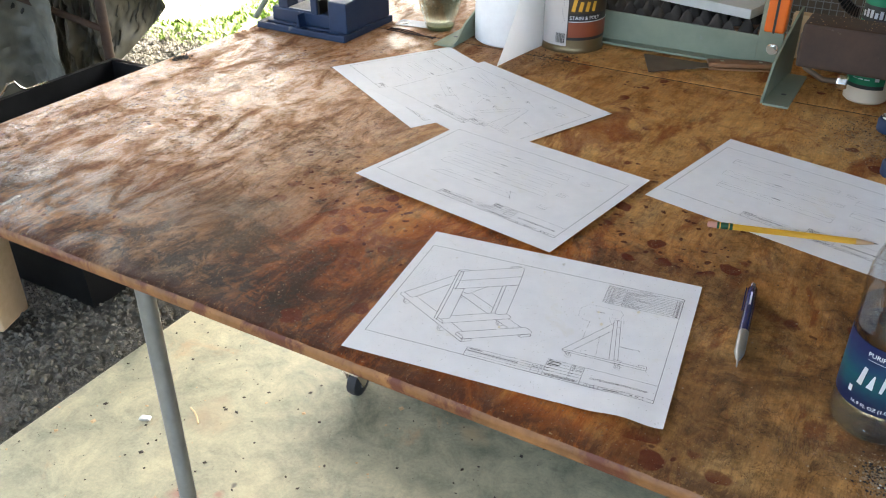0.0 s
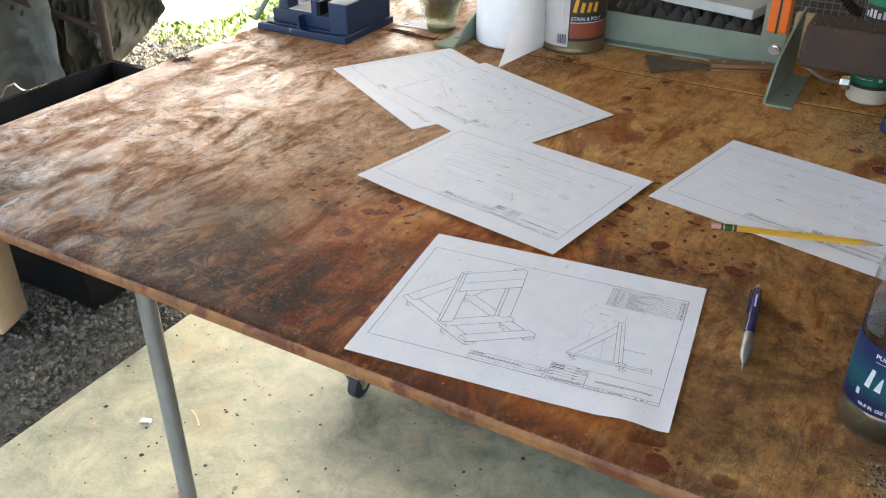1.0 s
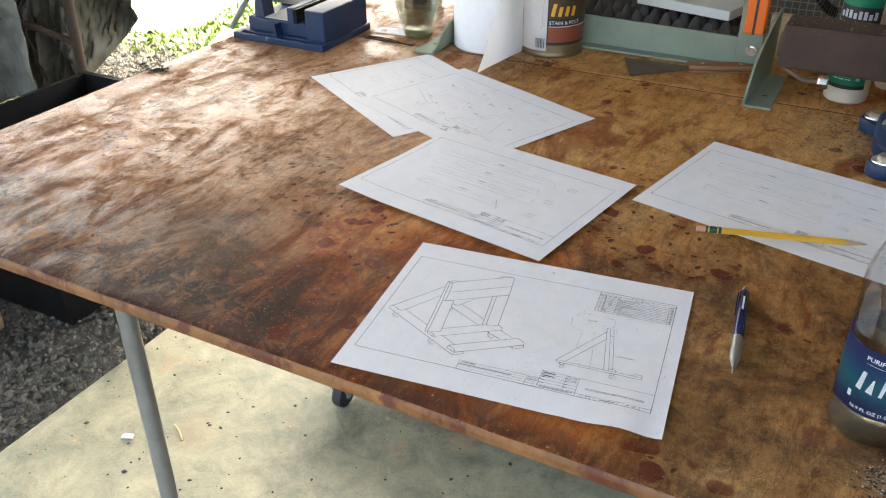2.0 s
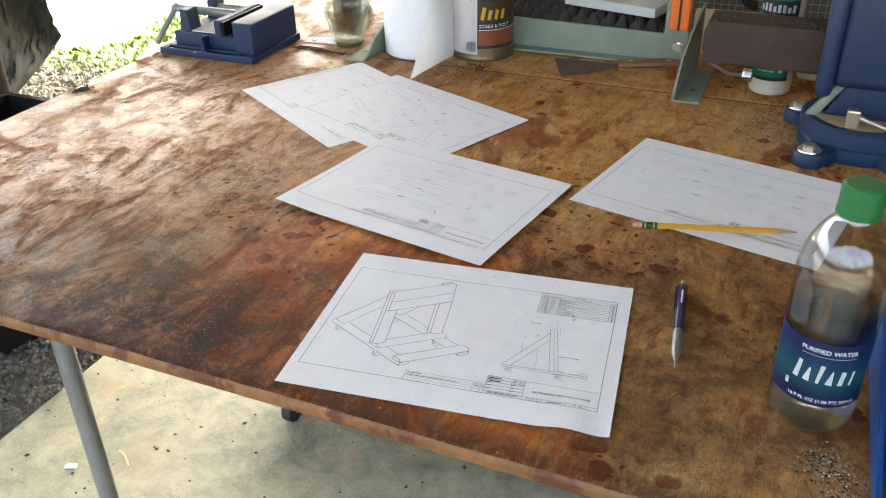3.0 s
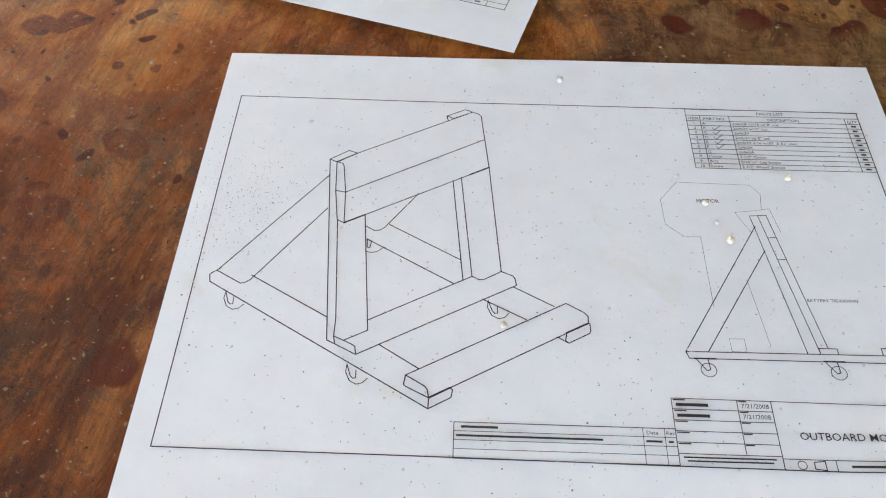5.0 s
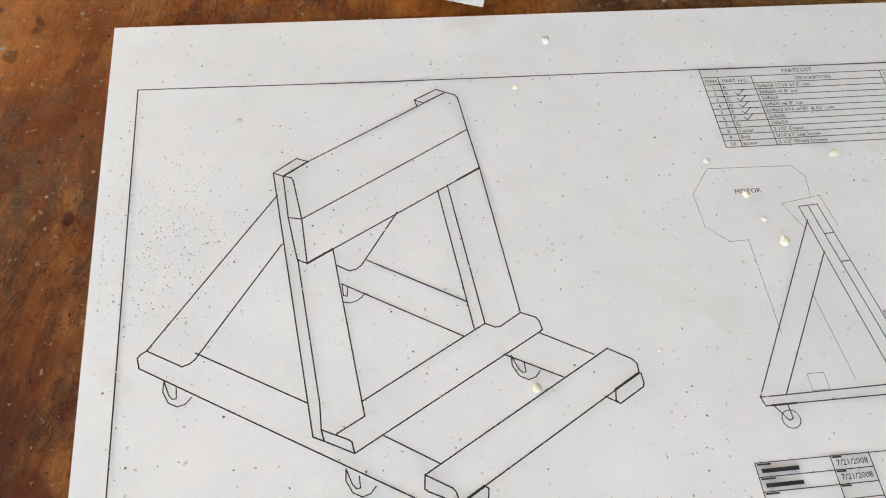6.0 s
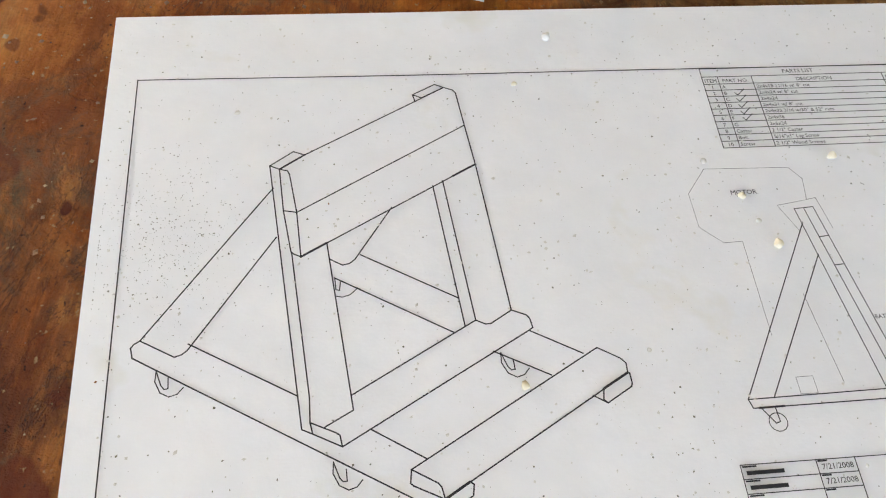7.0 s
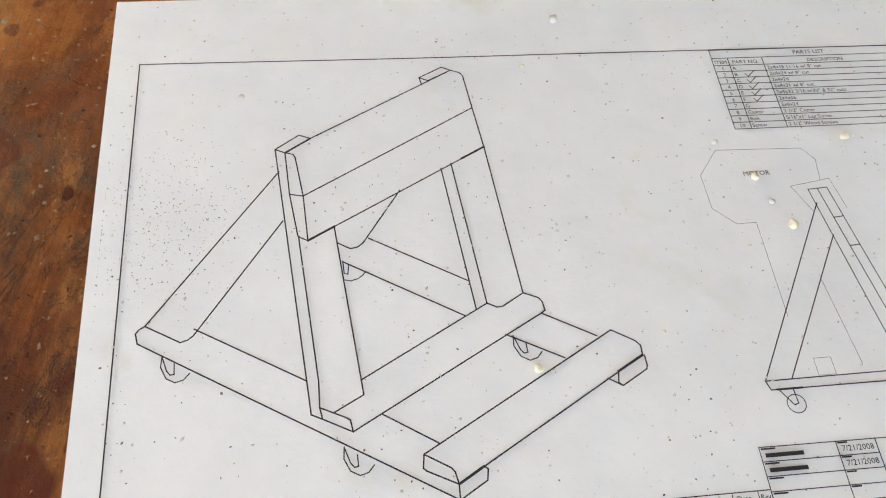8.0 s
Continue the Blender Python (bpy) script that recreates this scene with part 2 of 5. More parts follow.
M_GALV = grained("galvanised_steel", (0.16, 0.195, 0.14), (0.27, 0.305, 0.22), 18, (0.5, 0.7), 0.0, spots=(0.25, 0.27, 0.24), spot_scale=20, spot_cut=0.66)
M_CHROME = grained("zinc_bolt", (0.6, 0.58, 0.53), (0.78, 0.76, 0.7), 80, (0.2, 0.35), 0.95, relief=0.1)
M_NAVY = grained("navy_cast_paint", (0.0045, 0.018, 0.052), (0.008, 0.03, 0.082), 60, (0.45, 0.65), 0.0, 0.3, spots=(0.2, 0.2, 0.2), spot_scale=22, spot_cut=0.72)
M_BLUE = grained("bright_blue_paint", (0.005, 0.05, 0.2), (0.009, 0.085, 0.32), 50, (0.3, 0.45), 0.0, 0.2, spots=(0.02, 0.03, 0.06), spot_scale=18, spot_cut=0.72)
M_BLACK = grained("black_plastic", (0.003, 0.003, 0.003), (0.008, 0.008, 0.008), 40, (0.35, 0.5))
M_BLACK.node_tree.nodes["Principled BSDF"].inputs["Specular IOR Level"].default_value = 0.2
M_RUBBER = grained("caster_rubber", (0.012, 0.012, 0.013), (0.03, 0.03, 0.03), 60, (0.6, 0.8))
M_RUST = grained("brown_steel", (0.018, 0.009, 0.005), (0.06, 0.031, 0.018), 45, (0.65, 0.85), 0.0, 0.3, spots=(0.16, 0.13, 0.1), spot_scale=60, spot_cut=0.7)
M_PINE = grained("raw_pine", (0.5, 0.34, 0.18), (0.66, 0.48, 0.28), 50, (0.6, 0.8), stretch=(0.12, 1, 1))
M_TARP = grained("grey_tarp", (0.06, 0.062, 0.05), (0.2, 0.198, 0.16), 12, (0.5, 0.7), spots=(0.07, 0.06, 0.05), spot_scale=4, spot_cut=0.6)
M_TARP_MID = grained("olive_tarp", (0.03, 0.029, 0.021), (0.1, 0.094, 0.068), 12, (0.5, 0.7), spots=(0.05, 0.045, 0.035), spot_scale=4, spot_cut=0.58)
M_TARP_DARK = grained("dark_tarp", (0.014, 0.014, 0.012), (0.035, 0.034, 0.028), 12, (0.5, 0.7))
M_YELLOW = grained("yellow_lacquer", (0.62, 0.33, 0.03), (0.72, 0.4, 0.05), 80, (0.3, 0.4), relief=0.1)
M_PINK = grained("eraser", (0.5, 0.22, 0.16), (0.6, 0.3, 0.22), 90, (0.8, 0.9))
M_GREEN_BAND = grained("green_ferrule", (0.01, 0.06, 0.03), (0.02, 0.1, 0.05), 90, (0.3, 0.4), 0.4)
M_BARE = grained("pencil_wood", (0.5, 0.32, 0.18), (0.6, 0.42, 0.26), 90, (0.6, 0.7))
M_BARREL = grained("navy_barrel", (0.01, 0.014, 0.07), (0.016, 0.022, 0.1), 80, (0.2, 0.3), relief=0)
M_CAP = grained("green_cap", (0.004, 0.1, 0.022), (0.007, 0.14, 0.034), 70, (0.55, 0.65), relief=0.1)


def label_material():
    """A glossy print that runs from navy at both rims to teal in the middle."""
    m, nt, bsdf = material("label_blue")
    c = nt.nodes.new("ShaderNodeTexCoord")
    x = nt.nodes.new("ShaderNodeSeparateXYZ")
    nt.links.new(c.outputs["Object"], x.inputs[0])
    r = nt.nodes.new("ShaderNodeMapRange")
    r.inputs["From Min"].default_value, r.inputs["From Max"].default_value = 0.0305, 0.0865
    nt.links.new(x.outputs["Z"], r.inputs["Value"])
    n = noise_tex(nt, coords(nt, (1, 1, 2)), 60, 3)
    f = mixed(nt, 0.25, r.outputs[0], n)
    nt.links.new(ramp(nt, f, [(0.22, (0.004, 0.009, 0.04)), (0.48, (0.003, 0.06, 0.075)), (0.6, (0.004, 0.03, 0.075)), (0.8, (0.004, 0.01, 0.055))]), bsdf.inputs["Base Color"])
    bsdf.inputs["Roughness"].default_value = 0.45
    bsdf.inputs["Specular IOR Level"].default_value = 0.3
    return m


M_LABEL_BLUE = label_material()
M_WHITE = grained("white_print", (0.7, 0.72, 0.74), (0.8, 0.82, 0.84), 60, (0.5, 0.6), relief=0)


def clear_shell(name, tint, rough, crinkle):
    """Thin clear plastic: see-through, with a gloss that grows towards the rim."""
    m, nt, bsdf = material(name)
    nt.nodes.remove(bsdf)
    through_it = nt.nodes.new("ShaderNodeBsdfTransparent")
    through_it.inputs[0].default_value = (*tint, 1)
    gloss = nt.nodes.new("ShaderNodeBsdfGlossy")
    gloss.inputs["Roughness"].default_value = rough
    rim = nt.nodes.new("ShaderNodeLayerWeight")
    rim.inputs["Blend"].default_value = 0.5
    shine = ramp(nt, rim.outputs["Facing"], grey((0.0, 0.06), (0.6, 0.12), (0.85, 0.3), (1.0, 0.7)))
    b = nt.nodes.new("ShaderNodeBump")
    b.inputs["Strength"].default_value = crinkle
    b.inputs["Distance"].default_value = 0.004
    nt.links.new(noise_tex(nt, coords(nt), 60, 3, 0.5, 0.0), b.inputs["Height"])
    nt.links.new(b.outputs[0], gloss.inputs["Normal"])
    mix = nt.nodes.new("ShaderNodeMixShader")
    nt.links.new(shine, mix.inputs[0])
    nt.links.new(through_it.outputs[0], mix.inputs[1])
    nt.links.new(gloss.outputs[0], mix.inputs[2])
    nt.links.new(mix.outputs[0], nt.nodes["Material Output"].inputs[0])
    return m


M_PET = clear_shell("clear_plastic", (0.965, 0.98, 0.985), 0.06, 0.18)
M_WATER = glass("water", (0.93, 0.98, 1.0), 1.33, 0.0)
wet_clear = M_WATER.node_tree.nodes.new("ShaderNodeBsdfTransparent")
wet_clear.inputs[0].default_value = (0.9, 0.96, 0.98, 1)
wet_mix = M_WATER.node_tree.nodes.new("ShaderNodeMixShader")
wet_mix.inputs[0].default_value = 0.55
M_WATER.node_tree.links.new(M_WATER.node_tree.nodes["Principled BSDF"].outputs[0], wet_mix.inputs[1])
M_WATER.node_tree.links.new(wet_clear.outputs[0], wet_mix.inputs[2])
M_WATER.node_tree.links.new(wet_mix.outputs[0], M_WATER.node_tree.nodes["Material Output"].inputs[0])
M_CUP = clear_shell("cup_plastic", (0.93, 0.945, 0.92), 0.06, 0.15)
M_TOWEL = grained("paper_towel", (0.78, 0.77, 0.74), (0.88, 0.87, 0.84), 90, (0.85, 0.95), relief=0.5, depth=0.002)
M_SHEER = grained("loose_paper_towel", (0.78, 0.77, 0.74), (0.88, 0.87, 0.84), 90, (0.85, 0.95), relief=0.3, depth=0.001)
sheer = M_SHEER.node_tree.nodes.new("ShaderNodeBsdfTranslucent")
sheer.inputs["Color"].default_value = (0.9, 0.89, 0.85, 1)
blend = M_SHEER.node_tree.nodes.new("ShaderNodeMixShader")
blend.inputs[0].default_value = 0.6
M_SHEER.node_tree.links.new(M_SHEER.node_tree.nodes["Principled BSDF"].outputs[0], blend.inputs[1])
M_SHEER.node_tree.links.new(sheer.outputs[0], blend.inputs[2])
M_SHEER.node_tree.links.new(blend.outputs[0], M_SHEER.node_tree.nodes["Material Output"].inputs[0])
M_CREAM = grained("cream_plastic", (0.62, 0.54, 0.4), (0.7, 0.62, 0.48), 30, (0.4, 0.5), relief=0.1)
M_GLUE_GREEN = grained("green_label", (0.005, 0.16, 0.075), (0.008, 0.2, 0.1), 30, (0.35, 0.45), relief=0)
M_PRINT_BLACK = grained("black_print", (0.012, 0.012, 0.012), (0.03, 0.03, 0.03), 40, (0.4, 0.5), relief=0)
M_GOLD = grained("gold_print", (0.035, 0.022, 0.01), (0.07, 0.042, 0.018), 40, (0.35, 0.5), relief=0)
M_BROWN_BAND = grained("russet_print", (0.2, 0.045, 0.018), (0.28, 0.07, 0.028), 30, (0.4, 0.5), relief=0)
M_CAN = grained("tin_can", (0.16, 0.12, 0.065), (0.26, 0.2, 0.11), 25, (0.25, 0.45), 0.8)
M_PALE_PRINT = grained("pale_label", (0.5, 0.46, 0.42), (0.62, 0.58, 0.53), 30, (0.45, 0.55), relief=0)
M_ORANGE = grained("orange_plastic", (0.75, 0.13, 0.01), (0.85, 0.18, 0.015), 40, (0.35, 0.5), relief=0.1)
M_BLADE = grained("dull_blade", (0.07, 0.045, 0.028), (0.16, 0.115, 0.075), 40, (0.45, 0.65), 0.2)
M_HANDLE = grained("worn_wood_handle", (0.15, 0.06, 0.022), (0.32, 0.16, 0.075), 60, (0.5, 0.7), stretch=(0.15, 1, 1))
M_CARTON = grained("pulp_carton", (0.035, 0.03, 0.025), (0.07, 0.06, 0.05), 60, (0.85, 0.95), relief=0.5)
M_BOARD = grained("white_painted_board", (0.5, 0.51, 0.46), (0.66, 0.66, 0.6), 30, (0.6, 0.75))
M_DUST = grained("sawdust", (0.26, 0.16, 0.08), (0.5, 0.35, 0.2), 200, (0.8, 0.95), relief=0)
M_CRUMB = grained("pale_crumb", (0.7, 0.62, 0.44), (0.82, 0.78, 0.66), 200, (0.8, 0.9), relief=0)
M_CHIP = grained("dull_chip", (0.1, 0.1, 0.075), (0.22, 0.21, 0.16), 200, (0.7, 0.9), relief=0)
M_DIRT = grained("dark_crumb", (0.015, 0.012, 0.01), (0.06, 0.045, 0.03), 200, (0.8, 0.9), relief=0)
M_GREY_SPECK = grained("grey_dust", (0.5, 0.48, 0.43), (0.8, 0.78, 0.74), 300, (0.8, 0.9), relief=0)
M_BRASSY = grained("worn_bolt", (0.42, 0.34, 0.22), (0.6, 0.52, 0.4), 60, (0.3, 0.45), 0.85)
M_CARD = grained("cardboard", (0.3, 0.2, 0.11), (0.42, 0.3, 0.18), 40, (0.8, 0.9))
M_WALL = grained("shed_boards", (0.07, 0.05, 0.033), (0.14, 0.105, 0.07), 25, (0.7, 0.9), stretch=(1, 1, 0.1))


# ---- mesh helpers ----
def thing(name, label, category, at=(0, 0, 0), rz=0, group="", kind=""):
    e = new(name)
    e.empty_display_size = 0.02
    e.matrix_world = pose(*at, 0, 0, rz)
    return tagged(e, label, category, group, kind)


def part(name, bm, mat, parent=None, label="", smooth=False, at=None):
    me = bpy.data.meshes.new(name)
    bmesh.ops.recalc_face_normals(bm, faces=bm.faces)
    bm.to_mesh(me)
    bm.free()
    me.materials.append(mat)
    if smooth:
        for p in me.polygons:
            p.use_smooth = True
        me.set_sharp_from_angle(angle=radians(40))
    ob = new(name, me)
    if parent:
        ob.parent = parent
    if at is not None:
        ob.matrix_local = at
    if label:
        ob["label"] = label
    return ob


def box(x0, x1, y0, y1, z0, z1, bevel=0.0, bm=None, seg=2):
    b = bmesh.new()
    bmesh.ops.create_cube(b, size=1, matrix=Matrix.Translation(((x0 + x1) / 2, (y0 + y1) / 2, (z0 + z1) / 2)) @ Matrix.Diagonal((x1 - x0, y1 - y0, z1 - z0, 1)))
    if bevel:
        bmesh.ops.bevel(b, geom=b.edges[:], offset=bevel, segments=seg, affect="EDGES", profile=0.5)
    return joined(bm, b)


def joined(bm, b, m=None):
    """Adds b to bm, at the pose m."""
    if m is not None:
        b.transform(m)
    if bm is None:
        return b
    me = bpy.data.meshes.new("tmp")
    b.to_mesh(me)
    b.free()
    bm.from_mesh(me)
    bpy.data.meshes.remove(me)
    return bm


def lathe(profile, steps=40, bm=None, m=None):
    """A body of revolution about z from (radius, height) pairs; the ends are closed at radius 0."""
    b = bmesh.new()
    rings = []
    for r, z in profile:
        if r < 1e-6:
            rings.append([b.verts.new((0, 0, z))])
        else:
            rings.append([b.verts.new((r * math.cos(a), r * math.sin(a), z)) for a in (2 * math.pi * i / steps for i in range(steps))])
    for p, q in zip(rings, rings[1:]):
        for i in range(steps):
            j = (i + 1) % steps
            if len(p) == 1 and len(q) > 1:
                b.faces.new((p[0], q[i], q[j]))
            elif len(q) == 1 and len(p) > 1:
                b.faces.new((p[i], p[j], q[0]))
            elif len(p) > 1:
                b.faces.new((p[i], p[j], q[j], q[i]))
    return joined(bm, b, m)


def rod(a, b_, r, steps=16, bm=None, chamfer=0.15):
    a, b_ = Vector(a), Vector(b_)
    d = b_ - a
    n, c = d.length, r * chamfer
    m = Matrix.Translation(a) @ d.to_track_quat("Z", "Y").to_matrix().to_4x4()
    return lathe([(0, 0), (r - c, 0), (r, c), (r, n - c), (r - c, n), (0, n)], steps, bm, m)


def tube(points, r, steps=10, bm=None):
    b = bmesh.new()
    pts = [Vector(p) for p in points]
    rings = []
    for i, p in enumerate(pts):
        d = (pts[min(i + 1, len(pts) - 1)] - pts[max(i - 1, 0)]).normalized()
        side = d.orthogonal().normalized() if not rings else (last - d * last.dot(d)).normalized()
        last = side
        up = d.cross(side)
        rings.append([b.verts.new(p + r * (side * math.cos(2 * math.pi * k / steps) + up * math.sin(2 * math.pi * k / steps))) for k in range(steps)])
    for p, q in zip(rings, rings[1:]):
        for k in range(steps):
            b.faces.new((p[k], p[(k + 1) % steps], q[(k + 1) % steps], q[k]))
    b.faces.new(rings[0][::-1])
    b.faces.new(rings[-1])
    return joined(bm, b)


def prism(outline, depth, m=None, bm=None, bevel=0.0, seg=2):
    """An outline in x and z, pushed along y."""
    b = bmesh.new()
    f = b.faces.new([b.verts.new((x, 0, z)) for x, z in outline])
    out = bmesh.ops.extrude_face_region(b, geom=[f])
    for v in out["geom"]:
        if isinstance(v, bmesh.types.BMVert):
            v.co.y += depth
    if bevel:
        bmesh.ops.bevel(b, geom=b.edges[:], offset=bevel, segments=seg, affect="EDGES", profile=0.5)
    return joined(bm, b, m)


def sheet(nx, ny, place, thick=0.0):
    """A grid whose points place(u, v) gives, with a thickness."""
    b = bmesh.new()
    g = [[b.verts.new(place(i / nx, j / ny)) for i in range(nx + 1)] for j in range(ny + 1)]
    for j in range(ny):
        for i in range(nx):
            b.faces.new((g[j][i], g[j][i + 1], g[j + 1][i + 1], g[j + 1][i]))
    if thick:
        bmesh.ops.recalc_face_normals(b, faces=b.faces)
        bmesh.ops.solidify(b, geom=b.faces[:], thickness=thick)
    return b


# ---- ground, slab and shed ----
slab = tagged(part("floor", box(-1.145, 5, -4, 6, -0.12, 0.0, 0.006), M_CONCRETE), "stained pale concrete garage floor slab", "floor", kind="structure")
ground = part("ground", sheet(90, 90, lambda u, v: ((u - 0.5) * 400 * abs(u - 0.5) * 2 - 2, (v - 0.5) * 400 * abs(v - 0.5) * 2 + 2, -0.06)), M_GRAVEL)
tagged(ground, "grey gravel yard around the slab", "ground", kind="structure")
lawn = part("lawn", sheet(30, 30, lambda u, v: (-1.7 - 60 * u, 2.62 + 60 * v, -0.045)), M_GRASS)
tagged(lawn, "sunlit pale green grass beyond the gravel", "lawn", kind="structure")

# unseen roof, added to keep direct sun off the bench and near gravel
roof = tagged(part("ceiling", box(-3.5, 5.2, -2.1, 4.1, 2.55, 2.62), M_WALL), "unseen plain shed roof, sized to shade the bench and gravel", "ceiling", kind="structure")
# the upper opening is unseen, added to let in sky light from behind
back = box(-0.40, 5.2, 1.22, 1.32, 0.0, 1.45)
box(-0.40, -0.28, 1.22, 1.32, 1.45, 2.55, bm=back)
box(1.9, 5.2, 1.22, 1.32, 1.45, 2.55, bm=back)
tagged(part("wall_back", back, M_WALL), "dark wooden shed back wall with an added, unseen upper opening", "wall", kind="structure")
# right wall lies out of view, added to block light from that side
tagged(part("wall_right", box(5.0, 5.1, -2.1, 1.22, 0.0, 2.55), M_WALL), "unseen plain side wall, added to close the shed", "wall", kind="structure")

# ---- workbench ----
X0, X1, DEEP, SEAM, THICK = -0.693, 1.6, 1.15, 0.818, 0.0168
bench = thing("workbench", "old stained plywood workbench on steel tube legs", "workbench")


def tabletop(name, y0, y1, worn):
    """A board swept along x, its front edge rounded and worn."""
    b = bmesh.new()
    steps = 260
    rows = []
    for i in range(steps + 1):
        x = X0 + (X1 - X0) * i / steps
        w = worn * (0.5 + 0.5 * noise.noise((x * 9, 3.0, y0))) + worn * 0.5 * noise.noise((x * 60, 1.0, y0)) + worn * 0.25 * noise.noise((x * 190, 2.0, y0))
        line = [(y0 + 0.6 * worn, -THICK), (y0 + 0.3 * w, -THICK * 0.6), (y0 + 0.25 * w, -0.0065), (y0 + 0.55 * w + 0.0012, -0.0028), (y0 + 1.2 * w + 0.003, -0.0008), (y0 + 2.2 * w + 0.008, 0.0), (y1 - 0.001, 0.0), (y1, -0.001), (y1, -THICK)]
        rows.append([b.verts.new((x, y, TOP + z)) for y, z in line])
    n = len(rows[0])
    for p, q in zip(rows, rows[1:]):
        for k in range(n):
            f = b.faces.new((p[k], q[k], q[(k + 1) % n], p[(k + 1) % n]))
            if k in (0, 1, 2):
                f.material_index = 1
    b.faces.new(rows[0]).material_index = 1
    b.faces.new(rows[-1][::-1]).material_index = 1
    ob = part(name, b, M_TOP, bench, smooth=True)
    ob.data.materials.append(M_EDGE)
    return ob


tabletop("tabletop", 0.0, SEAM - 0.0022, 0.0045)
tabletop("rear_board", SEAM + 0.0022, DEEP, 0.0008)
part("joint_dirt", box(X0 + 0.002, X1 - 0.002, SEAM - 0.0021, SEAM + 0.0021, TOP - 0.012, TOP - 0.0009), M_DIRT, bench, "dirt packed in the joint")
for lx, ly in ((-0.5, 0.21), (0.35, 0.31), (-0.5, 0.95), (1.3, 0.31), (1.3, 0.95)):
    leg = part("leg", rod((lx, ly, 0.012), (lx, ly, TOP - THICK), 0.0135, 20), M_STEEL, bench, "grey steel tube leg", True)
    part("foot_cap", lathe([(0, 0), (0.0165, 0), (0.0175, 0.004), (0.0165, 0.03), (0.0138, 0.032)], 20, m=Matrix.Translation((lx, ly, 0))), M_RUBBER, leg, "black rubber foot", True)

# ---- paper sheets ----
PW, PH = 0.2794, 0.2159
SKIN = 0.0004         # ink lies this far above a sheet's middle


def glyphs(body, size, m, bm=None, align="LEFT"):
    """The mesh of a line of text in the built-in font, at the pose m."""
    c = bpy.data.curves.new("text", "FONT")
    c.body, c.size, c.align_x, c.resolution_u = body, size, align, 2
    c.offset = size * 0.004
    o = bpy.data.objects.new("text", c)
    scene.collection.objects.link(o)
    me = bpy.data.meshes.new_from_object(o.evaluated_get(bpy.context.evaluated_depsgraph_get()))
    b = bmesh.new()
    b.from_mesh(me)
    bpy.data.objects.remove(o)
    bpy.data.curves.remove(c)
    bpy.data.meshes.remove(me)
    return joined(bm, b, m)


class Print:
    """Ink on a sheet: lines in millimetres that follow the sheet's height."""

    def __init__(self, lift):
        self.bm, self.lift = bmesh.new(), lift
        self.skew = 0.0       # degrees that the artwork is turned on its sheet

    def z(self, x, y):
        return 0.0006 + SKIN + self.lift(x, y)

    def at(self, x, y):
        c, k = math.cos(radians(self.skew)), math.sin(radians(self.skew))
        return Vector((c * x - k * y, k * x + c * y)) / 1000

    def line(self, points, width=0.32):
        for (ax, ay), (bx, by) in zip(points, points[1:]):
            a, b = self.at(ax, ay), self.at(bx, by)
            d = b - a
            if d.length < 1e-6:
                continue
            n = max(1, int(d.length / 0.006))
            d.normalize()
            side = Vector((-d.y, d.x)) * width / 2000
            a, b = a - d * width / 2500, b + d * width / 2500
            last = None
            for i in range(n + 1):
                p = a.lerp(b, i / n)
                pair = [self.bm.verts.new((q.x, q.y, self.z(q.x, q.y))) for q in (p + side, p - side)]
                if last:
                    self.bm.faces.new((last[0], last[1], pair[1], pair[0]))
                last = pair

    def rect(self, x0, y0, x1, y1, width=0.28):
        self.line([(x0, y0), (x1, y0), (x1, y1), (x0, y1), (x0, y0)], width)

    def bar(self, x0, x1, y, height):
        self.line([(x0, y), (x1, y)], height)

    def arc(self, cx, cy, r, a0=0, a1=360, width=0.25, squash=1.0):
        self.line([(cx + r * math.cos(radians(a0 + (a1 - a0) * i / 14)), cy + squash * r * math.sin(radians(a0 + (a1 - a0) * i / 14))) for i in range(15)], width)

    def text(self, body, size, x, y, align="LEFT"):
        b = glyphs(body, size / 1000, Matrix.Rotation(radians(self.skew), 4, "Z") @ Matrix.Translation((x / 1000, y / 1000, 0)), align=align)
        for v in b.verts:
            v.co.z = self.z(v.co.x, v.co.y)
        joined(self.bm, b)


